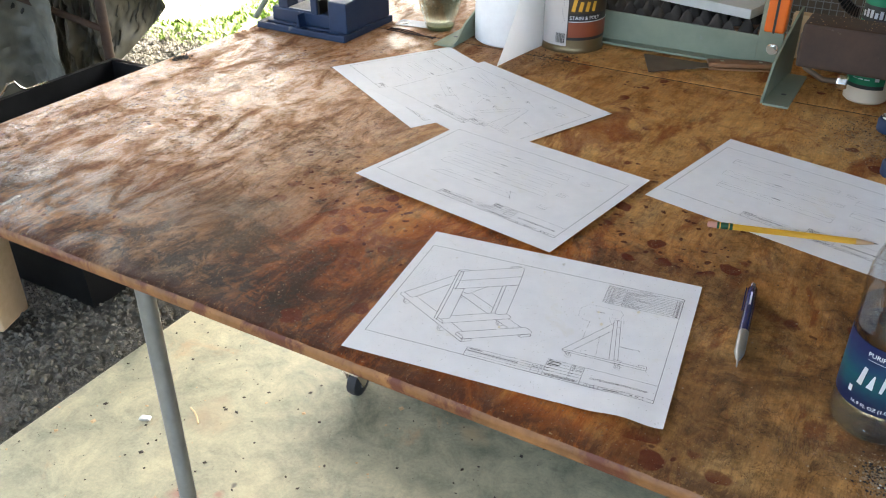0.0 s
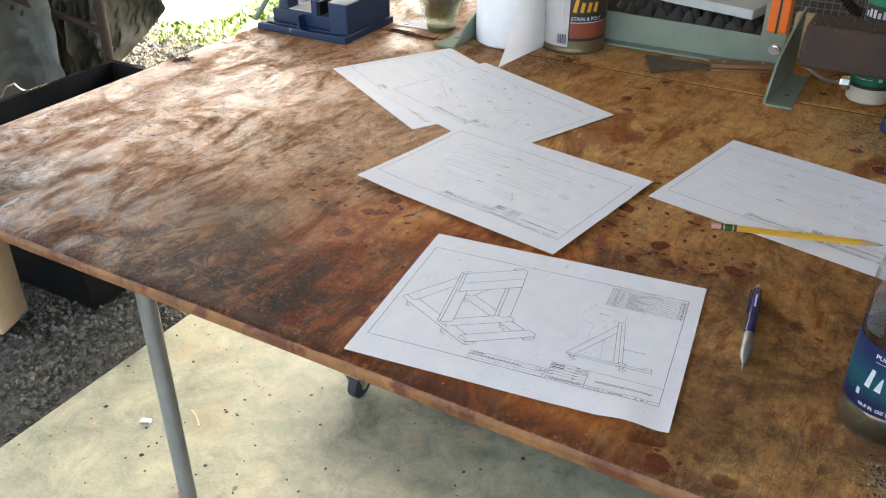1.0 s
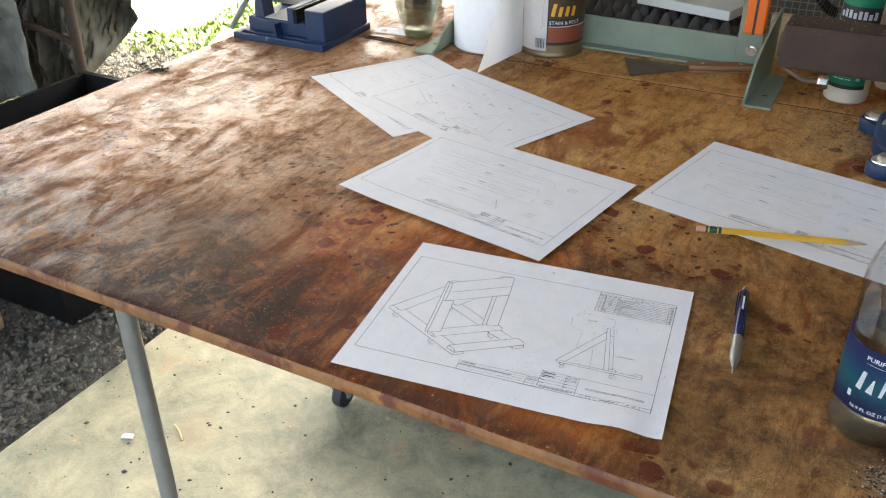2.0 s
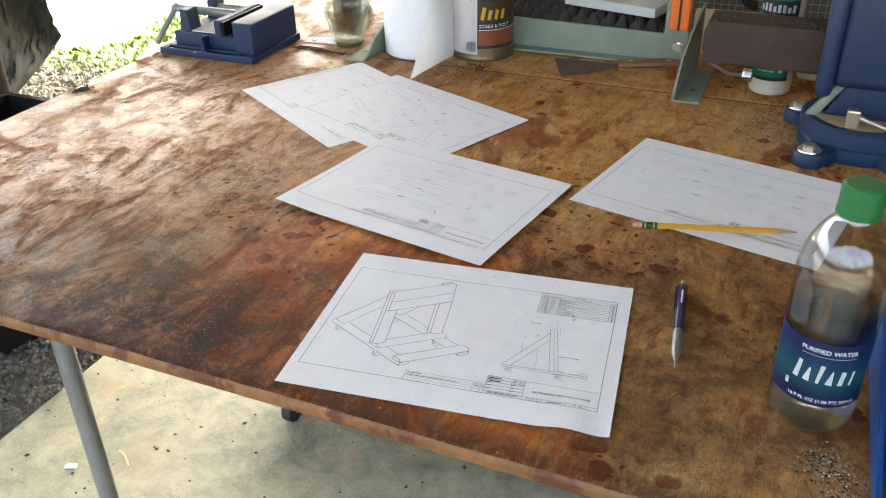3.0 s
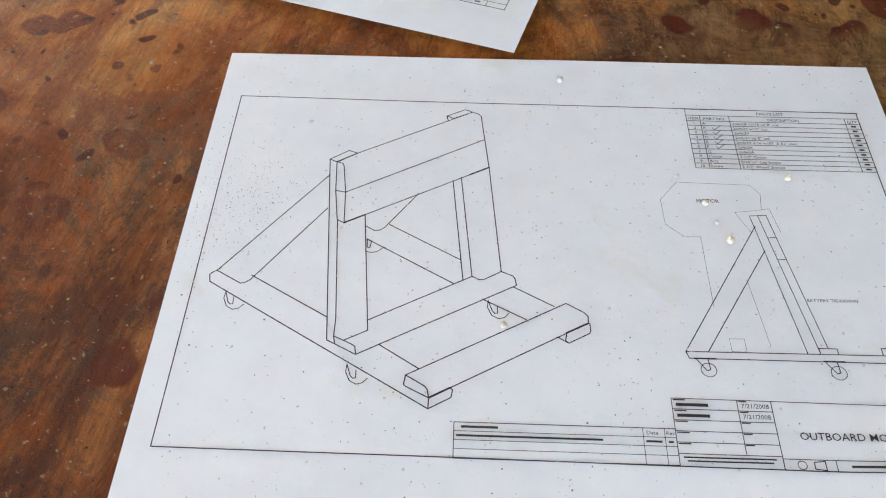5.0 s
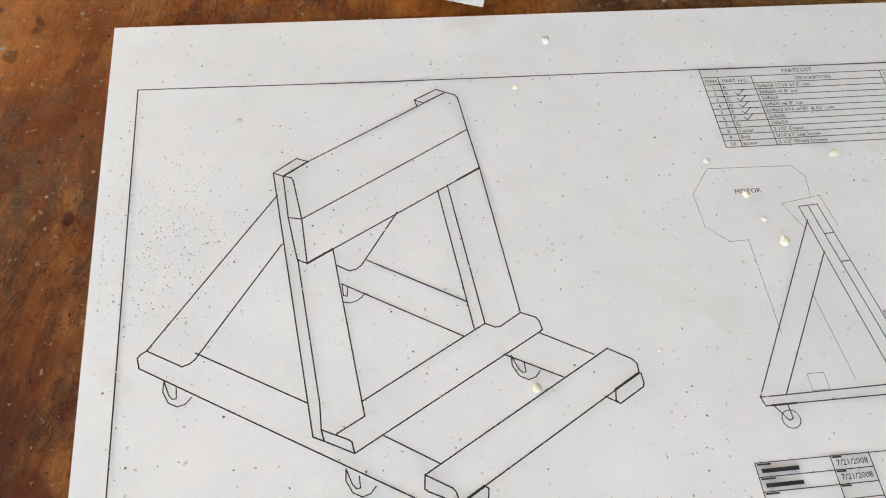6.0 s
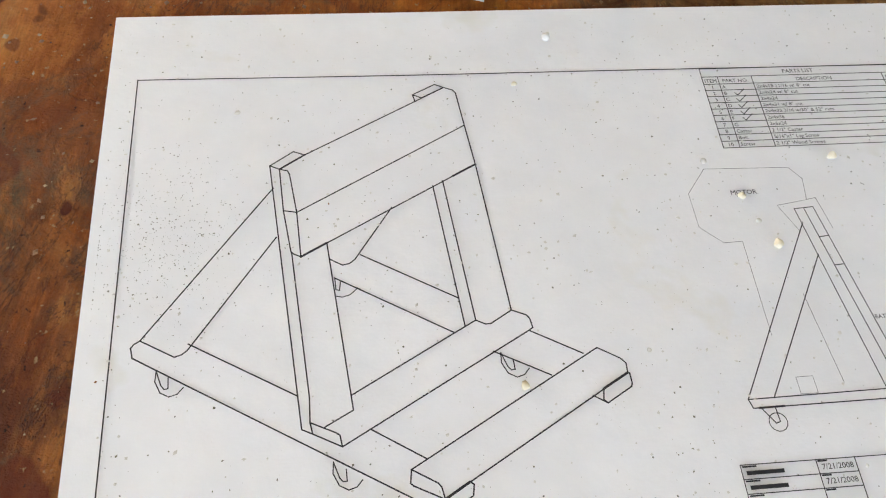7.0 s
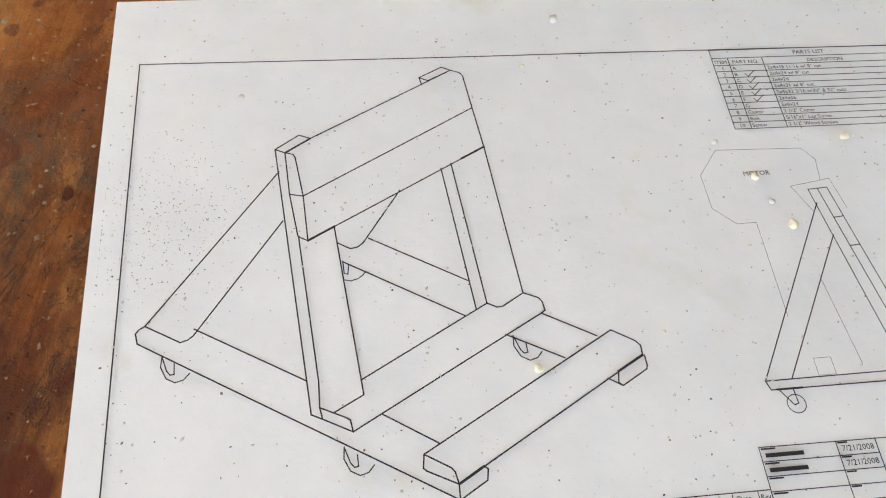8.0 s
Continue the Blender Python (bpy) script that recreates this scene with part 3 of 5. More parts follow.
def template(p):
    """Border, revision strip and title block, alike on every sheet."""
    p.line([(9.0, 28.6), (9.3, 187.8), (267.2, 186.2), (266.8, 27), (9.0, 28.6)], 0.4)
    p.rect(103.4, 27.8, 173.3, 40)
    p.line([(103.4, 37), (173.3, 37)], 0.2)
    p.line([(103.4, 34), (173.3, 34)], 0.2)
    p.line([(103.4, 31), (173.3, 31)], 0.2)
    p.line([(163, 40), (163, 27.8)], 0.2)
    p.line([(169.8, 40), (169.8, 27.8)], 0.2)
    p.bar(106, 117, 38.5, 0.8)
    p.bar(104.5, 150, 35.5, 0.7)
    p.text("Date", 1.9, 164, 37.8)
    p.text("Rev", 1.8, 170.2, 37.8)
    p.bar(164, 168.5, 35.5, 0.7)
    p.bar(171, 172, 35.5, 0.7)
    p.line([(173.3, 27.8), (173.3, 50.8), (266.9, 50.4)], 0.26)
    p.line([(194.3, 50.8), (194.3, 31.8)], 0.26)
    p.line([(205.2, 50.8), (205.2, 27.5)], 0.29)
    for k in range(1, 6):
        p.line([(173.3, 50.8 - 3.8 * k), (205.2, 50.7 - 3.8 * k)], 0.26)
        p.bar(173.9, 177.5, 50.3 - 3.8 * (k - 1), 0.45)
        p.bar(194.8, 197.2, 50.3 - 3.8 * (k - 1), 0.45)
    p.bar(175, 184.5, 48.6, 1.1)
    p.bar(175, 184.5, 44.8, 1.1)
    p.text("7/21/2008", 2.2, 195.4, 48.0)
    p.text("7/21/2008", 2.2, 195.4, 44.2)
    p.bar(175, 203, 30.6, 0.5)
    p.bar(176, 202, 29.4, 0.5)
    p.text("OUTBOARD MOTOR STAND", 3.7, 212, 37.6)
    p.line([(205.2, 31), (266.8, 30.8)], 0.26)
    p.line([(221.3, 31), (221.3, 27.4)], 0.26)
    p.line([(240.5, 31), (240.5, 27.2)], 0.26)
    p.line([(257.6, 31), (257.6, 27)], 0.26)
    p.arc(210.8, 29.1, 1.4)
    p.line([(214.6, 30.2), (214.6, 28), (218, 27.6), (218, 30.6), (214.6, 30.2)])
    p.bar(226, 238, 29, 0.8)
    p.bar(247.5, 249, 29, 0.9)
    p.bar(252, 254, 29, 0.9)


def paper(label, corner, turn, lift, draw, rest=0.0):
    """A letter sheet: its lower left corner, its turn, its height above the bench at (x, y), and what is printed on it."""
    e = thing("drawing_sheet", label, "paper", (*corner, TOP), turn, group="drawing sheets on the bench")

    def up(x, y):
        return rest + lift(x, y)
    part("sheet", sheet(84, 64, lambda u, v: (u * PW, v * PH, 0.0006 + up(u * PW, v * PH)), 0.0002), M_PAPER, e, smooth=True)
    for kind, what in (("title_block", template), ("line_drawing", draw)):
        p = Print(up)
        what(p)
        part(kind, p.bm, M_INK, e, "thin black printed lines")
    return e


def caster_iso(p, x, y):
    """The hooked outline of a caster in the slanted view, hanging at (x, y)."""
    p.line([(x, y), (x + 1.4, y - 4.2), (x + 2.3, y - 5.3), (x + 3.3, y - 5.2), (x + 3.2, y - 2.2)])
    p.line([(x, y - 0.4), (x - 0.2, y - 3.0), (x + 1.3, y - 6.2), (x + 3.6, y - 7.5), (x + 5.7, y - 6.9), (x + 7.2, y - 5.2)])


def draw_stand(p):
    """The stand seen from one corner, board by board, its side view and the parts list."""
    w = 0.4
    p.skew = 0.4
    p.line([(62.7, 155.9), (108.6, 180.9), (111.4, 179.7), (112.3, 178.4), (113.7, 165.1), (59.9, 135.1)], w)
    p.line([(62.7, 155.9), (55.0, 150.9), (57.4, 150.2), (58.0, 148.8), (59.9, 135.1), (56.0, 135.9), (55.0, 150.9)], w)
    p.line([(113.7, 165.1), (115.4, 149.7), (60.8, 119.9), (59.9, 135.1)], w)
    p.line([(56.0, 135.9), (58.0, 121.7), (58.7, 121.0), (60.8, 119.9)], w)
    p.line([(60.8, 119.9), (68.4, 124.1)], 0.7)
    p.line([(108.0, 145.7), (115.4, 149.7)], 0.7)
    p.line([(55.0, 150.9), (62.7, 155.9)], 0.6)
    p.line([(115.4, 149.7), (119.5, 98.7)], w)
    p.line([(55.0, 150.9), (52.1, 152.3), (59.3, 157.3), (62.7, 155.9)], w)
    p.line([(52.1, 152.3), (59.9, 68.5), (62.7, 67.1)], w)
    p.line([(58.2, 121.3), (62.1, 77.3), (62.1, 70.2)], w)
    p.line([(68.4, 123.9), (73.1, 76.8), (73.5, 72.7), (65.9, 68.7)], w)
    p.line([(98.7, 175.4), (98.1, 178.3), (105.7, 182.3), (108.6, 180.9), (100.9, 176.9), (98.1, 178.3)], w)
    p.line([(101.3, 142.4), (105.8, 94.5)], w)
    p.line([(104.5, 144.1), (109.0, 96.1)], w)
    p.line([(77.9, 119.5), (105.0, 103.5)], w)
    p.line([(70.1, 112.4), (102.6, 92.9)], w)
    p.line([(88.2, 135.3), (76.2, 118.0), (74.6, 116.8), (72.6, 116.4), (69.0, 118.6)], w)
    p.line([(53.1, 144.1), (17.3, 96.6), (26.6, 91.2), (28.5, 91.8), (29.9, 92.9), (53.9, 126.9)], w)
    p.line([(17.3, 96.6), (15.8, 95.7), (15.0, 94.6), (15.6, 91.7), (95.2, 43.6)], w)
    p.line([(30.1, 94.8), (59.1, 77.7)], w)
    p.line([(73.1, 76.8), (109.0, 96.3), (111.6, 94.9), (113.2, 95.0), (119.5, 98.7), (123.6, 96.9), (124.4, 95.6), (124.8, 92.9), (123.6, 92.1), (70.2, 63.1)], w)
    p.line([(70.2, 63.1), (69.7, 66.2), (68.8, 66.9), (62.1, 70.2), (62.7, 67.1), (70.2, 63.1)], w)
    p.line([(123.6, 92.1), (137.7, 84.1)], w)
    p.line([(112.8, 86.5), (127.8, 78.4)], w)
    p.line([(77.8, 67.1), (91.7, 58.1)], w)
    p.line([(87.4, 55.7), (141.9, 85.5), (148.0, 81.8), (149.2, 80.3), (149.1, 77.5), (95.3, 47.5)], w)
    p.line([(95.3, 47.5), (94.7, 50.6), (93.9, 51.7), (87.4, 55.7), (86.9, 52.2), (87.8, 51.4), (95.3, 47.5)], w)
    p.line([(141.5, 73.4), (140.9, 70.3), (141.9, 69.3), (149.3, 73.4), (149.7, 74.4), (149.6, 77.4)], w)
    p.line([(138.2, 71.7), (141.9, 69.3)], w)
    p.line([(141.5, 73.4), (149.1, 77.5)], 0.7)
    p.line([(95.3, 47.5), (95.2, 43.6), (102.5, 47.8), (103.0, 50.6), (102.0, 51.4)], w)
    p.line([(95.3, 47.5), (102.0, 51.3)], 0.7)
    for x, y in ((22.1, 87.6), (67.7, 59.4), (114.7, 86.0)):
        caster_iso(p, x, y)
    p.line([(70.2, 112.4), (70.4, 108.6), (71.4, 108.3), (71.8, 111.3)])
    p.line([(70.1, 106.6), (72.1, 106.1), (74.2, 106.7), (75.5, 107.7), (76.5, 108.8)])
    # side view
    p.line([(213.6, 127.4), (219.9, 127.8), (229.0, 70.0)], 0.3)
    p.line([(216.7, 127.6), (226.0, 68.0)], 0.3)
    p.line([(213.6, 127.4), (221.8, 67.4)], 0.3)
    p.line([(218.4, 116.9), (221.4, 117.2)])
    p.line([(220.0, 106.9), (223.0, 107.1)])
    p.line([(214.8, 122.4), (181.0, 67.2), (188.5, 67.2), (216.1, 110.9)], 0.34)
    p.line([(181.0, 67.2), (253.8, 67.4), (254.0, 64.4), (181.8, 64.6), (181.0, 67.2)], 0.34)
    p.line([(226.0, 67.4), (226.0, 69.6), (232.0, 69.6), (232.0, 67.4)])
    p.line([(246.9, 67.4), (246.9, 70.2), (253.8, 70.2), (253.8, 67.4)])
    for x in (187.6, 230.4):
        p.line([(x - 4, 64.6), (x + 3, 64.6)], 0.6)
        p.arc(x, 60.3, 2.6)
        p.line([(x - 3.4, 64.2), (x - 0.6, 60), (x + 0.6, 60.4), (x + 0.4, 64.2)])
    p.text("BATTERY TIE-DOWN", 1.9, 226.3, 88.6)
    p.text("MOTOR", 2.4, 194.6, 133.6)
    # motor outline in thin lines
    p.line([(188.3, 143.8), (216.4, 143.0), (219.8, 138.4), (218.7, 130.5), (208.4, 128.9), (213, 119)], 0.13)
    p.line([(188.3, 143.8), (181.0, 134.7), (181.3, 122.5), (187.6, 116.6), (193.6, 116.8), (193.4, 85.5)], 0.13)
    p.line([(218.7, 130.5), (221.8, 131.1), (223.8, 119.8)], 0.13)
    p.line([(207, 98), (208.5, 84), (210, 70)], 0.13)
    p.rect(196.5, 67.6, 201.5, 72.6, 0.12)
    # parts list
    p.skew = 0.0
    x0, x1, y = 196.1, 267.1, 186.4
    lines = [y, 182.8, 179.6] + [179.6 - 2.66 * k for k in range(1, 11)]
    for k in lines:
        p.line([(x0, k), (x1, k)], 0.29)
    for x, a in ((x0, y), (201.7, 182.8), (213.8, 182.8), (261.4, 182.8), (x1, y)):
        p.line([(x, a), (x, lines[-1])], 0.29)
    p.text("PARTS LIST", 2.3, 231.1, 183.8, "CENTER")
    p.text("ITEM", 2.1, 198.9, 180.3, "CENTER")
    p.text("PART NO.", 2.1, 207.6, 180.3, "CENTER")
    p.text("DESCRIPTION", 2.1, 236, 180.3, "CENTER")
    p.text("QTY", 2.1, 264.3, 180.3, "CENTER")
    for k, (a, b) in enumerate((("A", "2x4x18 11/16 w/ 8\u00b0 cut"), ("B", "2x4x24 w/ 8\u00b0 cut"), ("C", "2x4x24"), ("D", "2x4x31 w/ 8\u00b0 cut"), ("E", "2x4x32 3/16 w/30\u00b0 & 52\u00b0 cuts"), ("F", "2x4x36"), ("G", "2x6x24"), ("Caster", '2 1/2" Caster'), ("Bolt", '5/16"x1" Lag Screw'), ("Screw", '2 1/2" Wood Screws'))):
        ty = 179.6 - 2.66 * k - 2.05
        p.text(str(k + 1), 2.0, 198.9, ty, "CENTER")
        p.text(a, 2.0, 202.2, ty)
        p.text(b, 2.0, 214.5, ty)
        p.bar(263.6, 264.9, ty + 0.8, 0.9)
        if k in (1, 2, 3, 4, 5):
            p.line([(206.0, ty + 0.9), (206.8, ty - 0.3), (209.6, ty + 2.3)], 0.3)


def end_view(p, x, y):
    p.rect(x, y, x + 10, y + 6, 0.2)
    p.line([(x + 3, y), (x + 3, y + 6)], 0.15)
    p.line([(x + 7, y), (x + 7, y + 6)], 0.15)
    p.line([(x - 2, y + 8), (x + 12, y + 8)], 0.15)


def draw_boards(p):
    """Boards in plan with their end views and dimensions."""
    for x0, x1, y0 in ((36, 165, 148), (40, 170, 112), (50, 185, 78), (190, 250, 138), (195, 252, 108)):
        p.rect(x0, y0, x1, y0 + 9, 0.2)
        p.line([(x0, y0 + 14), (x1, y0 + 14)], 0.14)
        p.bar((x0 + x1) / 2 - 4, (x0 + x1) / 2 + 4, y0 + 14, 1.2)
        p.line([(x0, y0 + 9), (x0, y0 + 16)], 0.14)
        p.line([(x1, y0 + 9), (x1, y0 + 16)], 0.14)
    for x, y in ((175, 152), (172, 122), (205, 80), (225, 62)):
        end_view(p, x, y)


def draw_cuts(p):
    """Long boards with slanted ends."""
    for x0, x1, y0, c in ((40, 205, 150, 3), (44, 200, 122, 4), (52, 205, 98, 0), (60, 180, 70, 12)):
        p.line([(x0, y0), (x1, y0), (x1 - c, y0 + 9), (x0 + c, y0 + 9), (x0, y0)], 0.2)
        p.line([(x0, y0 + 14), (x1, y0 + 14)], 0.14)
        p.bar((x0 + x1) / 2 - 4, (x0 + x1) / 2 + 4, y0 + 14, 1.2)
    for x, y in ((222, 152), (215, 110), (214, 72)):
        end_view(p, x, y)
    p.line([(168, 86), (180, 66)], 0.25)


def draw_assembly(p):
    """An assembly view with balloons, and small views of the parts."""
    p.line([(150, 60), (190, 130), (200, 130), (225, 60), (150, 60)], 0.26)
    p.line([(160, 60), (195, 122), (200, 60)], 0.2)
    p.rect(145, 54, 240, 60, 0.22)
    p.rect(60, 120, 130, 150, 0.16)
    for a, b_ in (((40, 176), (96, 160)), ((40, 168), (96, 152)), ((40, 176), (40, 168)), ((96, 160), (96, 152)), ((30, 100), (84, 72)), ((34, 108), (88, 80)), ((30, 100), (34, 108)), ((84, 72), (88, 80)), ((100, 182), (140, 170)), ((112, 118), (128, 84)), ((120, 122), (136, 88))):
        p.line([a, b_], 0.2)
    for x, y in ((210, 160), (234, 150), (120, 62), (70, 60)):
        end_view(p, x, y)
    for k, (x, y) in enumerate(((50, 150), (62, 96), (90, 84), (110, 160), (135, 110), (146, 140), (232, 96), (176, 150), (160, 100))):
        p.arc(x, y, 3.0, width=0.22)
        p.bar(x - 1, x + 1, y, 1.4)
        p.line([(x + 3, y), (x + 18, y - 6)], 0.14)


def lift_first(x, y):
    low = max(0.0, (x - 0.19) / 0.09) * max(0.0, (0.05 - y) / 0.05)
    return 0.0006 + 0.0005 * noise.noise((x * 9, y * 9, 2.0)) + 0.0055 * low * (0.6 + 0.4 * math.sin(x * 110))


def lift_second(x, y):
    d = max(0.0, 0.062 - (x + 0.55 * y))
    return 0.0002 + 0.045 * d + 0.0004 * max(0.0, noise.noise((x * 10, y * 10, 5.0)))


def lift_wavy(x, y):
    return 0.0003 + 0.0003 * noise.noise((x * 8, y * 8, 8.0))


main_sheet = paper("white sheet with a printed wooden motor stand drawing, dusted with sawdust", (0.0003, 0.0128), 7.4, lift_first, draw_stand)
paper("white sheet of long board drawings with one lifted corner", (-0.179, 0.294), -9.9, lift_second, draw_cuts, 0.0018)
paper("white sheet of short board drawings under a yellow pencil", (0.139, 0.423), -12.6, lift_wavy, draw_boards)
paper("white printed sheet half covered by another sheet", (-0.437, 0.599), -31.5, lift_wavy, draw_boards)
paper("white sheet with an assembly drawing on top of another sheet", (-0.3205, 0.544), -22.6, lift_wavy, draw_assembly, 0.0008)

# ---- writing tools ----
pencil = thing("pencil", "yellow wooden pencil with a green ferrule lying half on a sheet", "pencil", (0.222, 0.381, TOP + 0.0058), 15.6)
ALONG = Matrix.Rotation(radians(90), 4, "Y")
body_bm = lathe([(0, 0.026), (0.0037, 0.026), (0.0037, 0.150), (0, 0.150)], 6, m=ALONG)
part("barrel", body_bm, M_YELLOW, pencil)
part("point", lathe([(0.0037, 0.150), (0.0009, 0.168), (0, 0.168)], 12, m=ALONG), M_BARE, pencil, "bare sharpened wood", True)
part("lead", lathe([(0, 0.1675), (0.0009, 0.168), (0, 0.173)], 8, m=ALONG), M_INK, pencil, "black lead tip")
part("ferrule", lathe([(0, 0.010), (0.0037, 0.010), (0.0039, 0.012), (0.0036, 0.014), (0.0039, 0.016), (0.0036, 0.021), (0.0039, 0.023), (0.0037, 0.0262), (0, 0.0262)], 18, m=ALONG), M_GREEN_BAND, pencil, "dark green metal ferrule", True)
for fx in (0.0125, 0.0218):
    part("ring", lathe([(0.0040, fx), (0.0041, fx + 0.0005), (0.0040, fx + 0.0012)], 18, m=ALONG), M_YELLOW, pencil, "yellow ring")
part("eraser", lathe([(0, 0), (0.0028, 0.0004), (0.0035, 0.002), (0.0035, 0.010), (0, 0.010)], 16, m=ALONG), M_PINK, pencil, "worn pink eraser", True)

pen = thing("mechanical_pencil", "navy mechanical pencil with a silver grip lying on the bench", "pencil", (0.2925, 0.287, TOP + 0.0048), -83.4)
part("barrel", lathe([(0, 0.008), (0.0034, 0.008), (0.0043, 0.010), (0.0045, 0.05), (0.0046, 0.085), (0, 0.085)], 24, m=ALONG), M_BARREL, pen, smooth=True)
grip = [(0, 0.085), (0.0045, 0.085)]
for gi in range(10):
    grip += [(0.0046, 0.0865 + gi * 0.0028), (0.0042, 0.0877 + gi * 0.0028)]
grip += [(0.0046, 0.115), (0.0040, 0.118), (0.0022, 0.125), (0.0010, 0.127), (0.0008, 0.136), (0.0003, 0.138), (0, 0.138)]
part("grip", lathe(grip, 24, m=ALONG), M_STEEL, pen, "ribbed silver metal grip and tip", True)
part("push_button", lathe([(0, 0), (0.0022, 0.0005), (0.0024, 0.002), (0.0024, 0.0085), (0, 0.0085)], 16, m=ALONG), M_CHROME, pen, "silver push button", True)
part("clip", box(0.011, 0.048, -0.0062, -0.0050, -0.0016, 0.0016, 0.0004), M_BARREL, pen)
part("print", box(0.022, 0.044, -0.0008, 0.0008, 0.00445, 0.0047), M_WHITE, pen, "small pale lettering bar")


# ---- water bottle ----
def wrap(bm, radius, z0):
    """Bends a flat print (x along, y up) round a cylinder that faces -y."""
    for v in bm.verts:
        a = v.co.x / radius - math.pi / 2
        v.co = Vector((radius * math.cos(a), radius * math.sin(a), z0 + v.co.y))
    return bm


def band(radius, z0, z1, a0, a1, steps=48, thick=0.0003):
    """A strip of label round a cylinder; angles in degrees from the front."""
    return sheet(steps, 3, lambda u, v: (radius * math.sin(radians(a0 + (a1 - a0) * u)), -radius * math.cos(radians(a0 + (a1 - a0) * u)), z0 + (z1 - z0) * v), thick)


bottle = thing("water_bottle", "clear plastic water bottle, half full, green cap, blue label", "bottle", (0.415, 0.141, TOP), 4)
out = [(0.0, 0.004), (0.012, 0.002), (0.020, 0.0), (0.028, 0.001), (0.0318, 0.006), (0.0325, 0.014), (0.0316, 0.018), (0.0325, 0.022), (0.0322, 0.028), (0.0314, 0.030), (0.0314, 0.087), (0.0322, 0.089), (0.0326, 0.097), (0.0318, 0.103), (0.0326, 0.109), (0.0318, 0.115), (0.0326, 0.122), (0.0322, 0.134), (0.0300, 0.147), (0.0258, 0.158), (0.0205, 0.167), (0.0155, 0.173), (0.0132, 0.176), (0.0132, 0.184)]
inner = [(max(0.0, r - 0.0006), z + (0.0008 if i < 4 else 0)) for i, (r, z) in enumerate(out)]
part("body", lathe(out + inner[::-1], 56), M_PET, bottle, "clear thin plastic", True)
LEVEL = 0.105
wet = [(max(0.0, r - 0.0009), z + 0.0012) for r, z in out if z < LEVEL - 0.003]
part("water", lathe(wet + [(0.0312, LEVEL), (0.0, LEVEL)], 56), M_WATER, bottle, "clear water", True)
caps = lathe([(0, 0.2005), (0.0125, 0.2005), (0.0142, 0.199), (0.0148, 0.1965), (0.0148, 0.183), (0.0147, 0.181), (0.0152, 0.1805), (0.0152, 0.1775), (0.0138, 0.1770), (0.0138, 0.195), (0, 0.195)], 120)
for v in caps.verts:
    # shallow grip ribs round the skirt
    if 0.1825 < v.co.z < 0.197 and v.co.xy.length > 0.0145:
        k = round(math.atan2(v.co.y, v.co.x) / (2 * math.pi / 120))
        if k % 3 == 0:
            v.co.x *= 0.962
            v.co.y *= 0.962
part("cap", caps, M_CAP, bottle, "ribbed green screw cap", True)
wrapper = part("label", band(0.0320, 0.0305, 0.0865, -175, 175, 72), M_LABEL_BLUE, bottle, "glossy blue and teal paper label", True)
pr = glyphs("PURIFIED WATER", 0.0052, Matrix.Translation((0.0, 0.0475, 0)), align="CENTER")
part("heading", wrap(pr, 0.03255, 0.0305), M_WHITE, wrapper, "white lettering")
pr = glyphs("16.9 FL OZ (1.06 PT) 500 mL", 0.0042, Matrix.Translation((0.002, 0.0035, 0)), align="CENTER")
part("volume_line", wrap(pr, 0.03255, 0.0305), M_WHITE, wrapper, "white lettering")
pr = box(-0.019, 0.019, 0.0445, 0.0448, 0, 0.0001)
bmesh.ops.subdivide_edges(pr, edges=[e for e in pr.edges if abs(e.verts[0].co.x - e.verts[1].co.x) > 0.01], cuts=24)
part("small_print", wrap(pr, 0.03255, 0.0305), M_WHITE, wrapper, "thin line of white print")
mark = bmesh.new()
for bx, hgt, foot, head in ((-0.0205, 0.0165, 0.0042, 0.0030), (-0.0125, 0.0125, 0.0050, 0.0012), (-0.0045, 0.0165, 0.0022, 0.0034), (0.0035, 0.0125, 0.0050, 0.0012), (0.0115, 0.0125, 0.0036, 0.0036), (0.0190, 0.0125, 0.0020, 0.0020)):
    joined(mark, prism([(-foot / 2, 0), (foot / 2, 0), (head / 2, hgt), (-head / 2, hgt)], 0.0001), Matrix.Translation((bx, 0.0210, 0)) @ Matrix.Rotation(-0.14, 4, "Z") @ Matrix.Rotation(radians(-90), 4, "X"))
part("logo", wrap(mark, 0.03258, 0.0305), M_WHITE, wrapper, "plain white strokes")
part("badge", wrap(box(-0.0275, -0.0245, 0.011, 0.0165, 0, 0.0001), 0.0326, 0.0305), M_WHITE, wrapper, "small white badge")


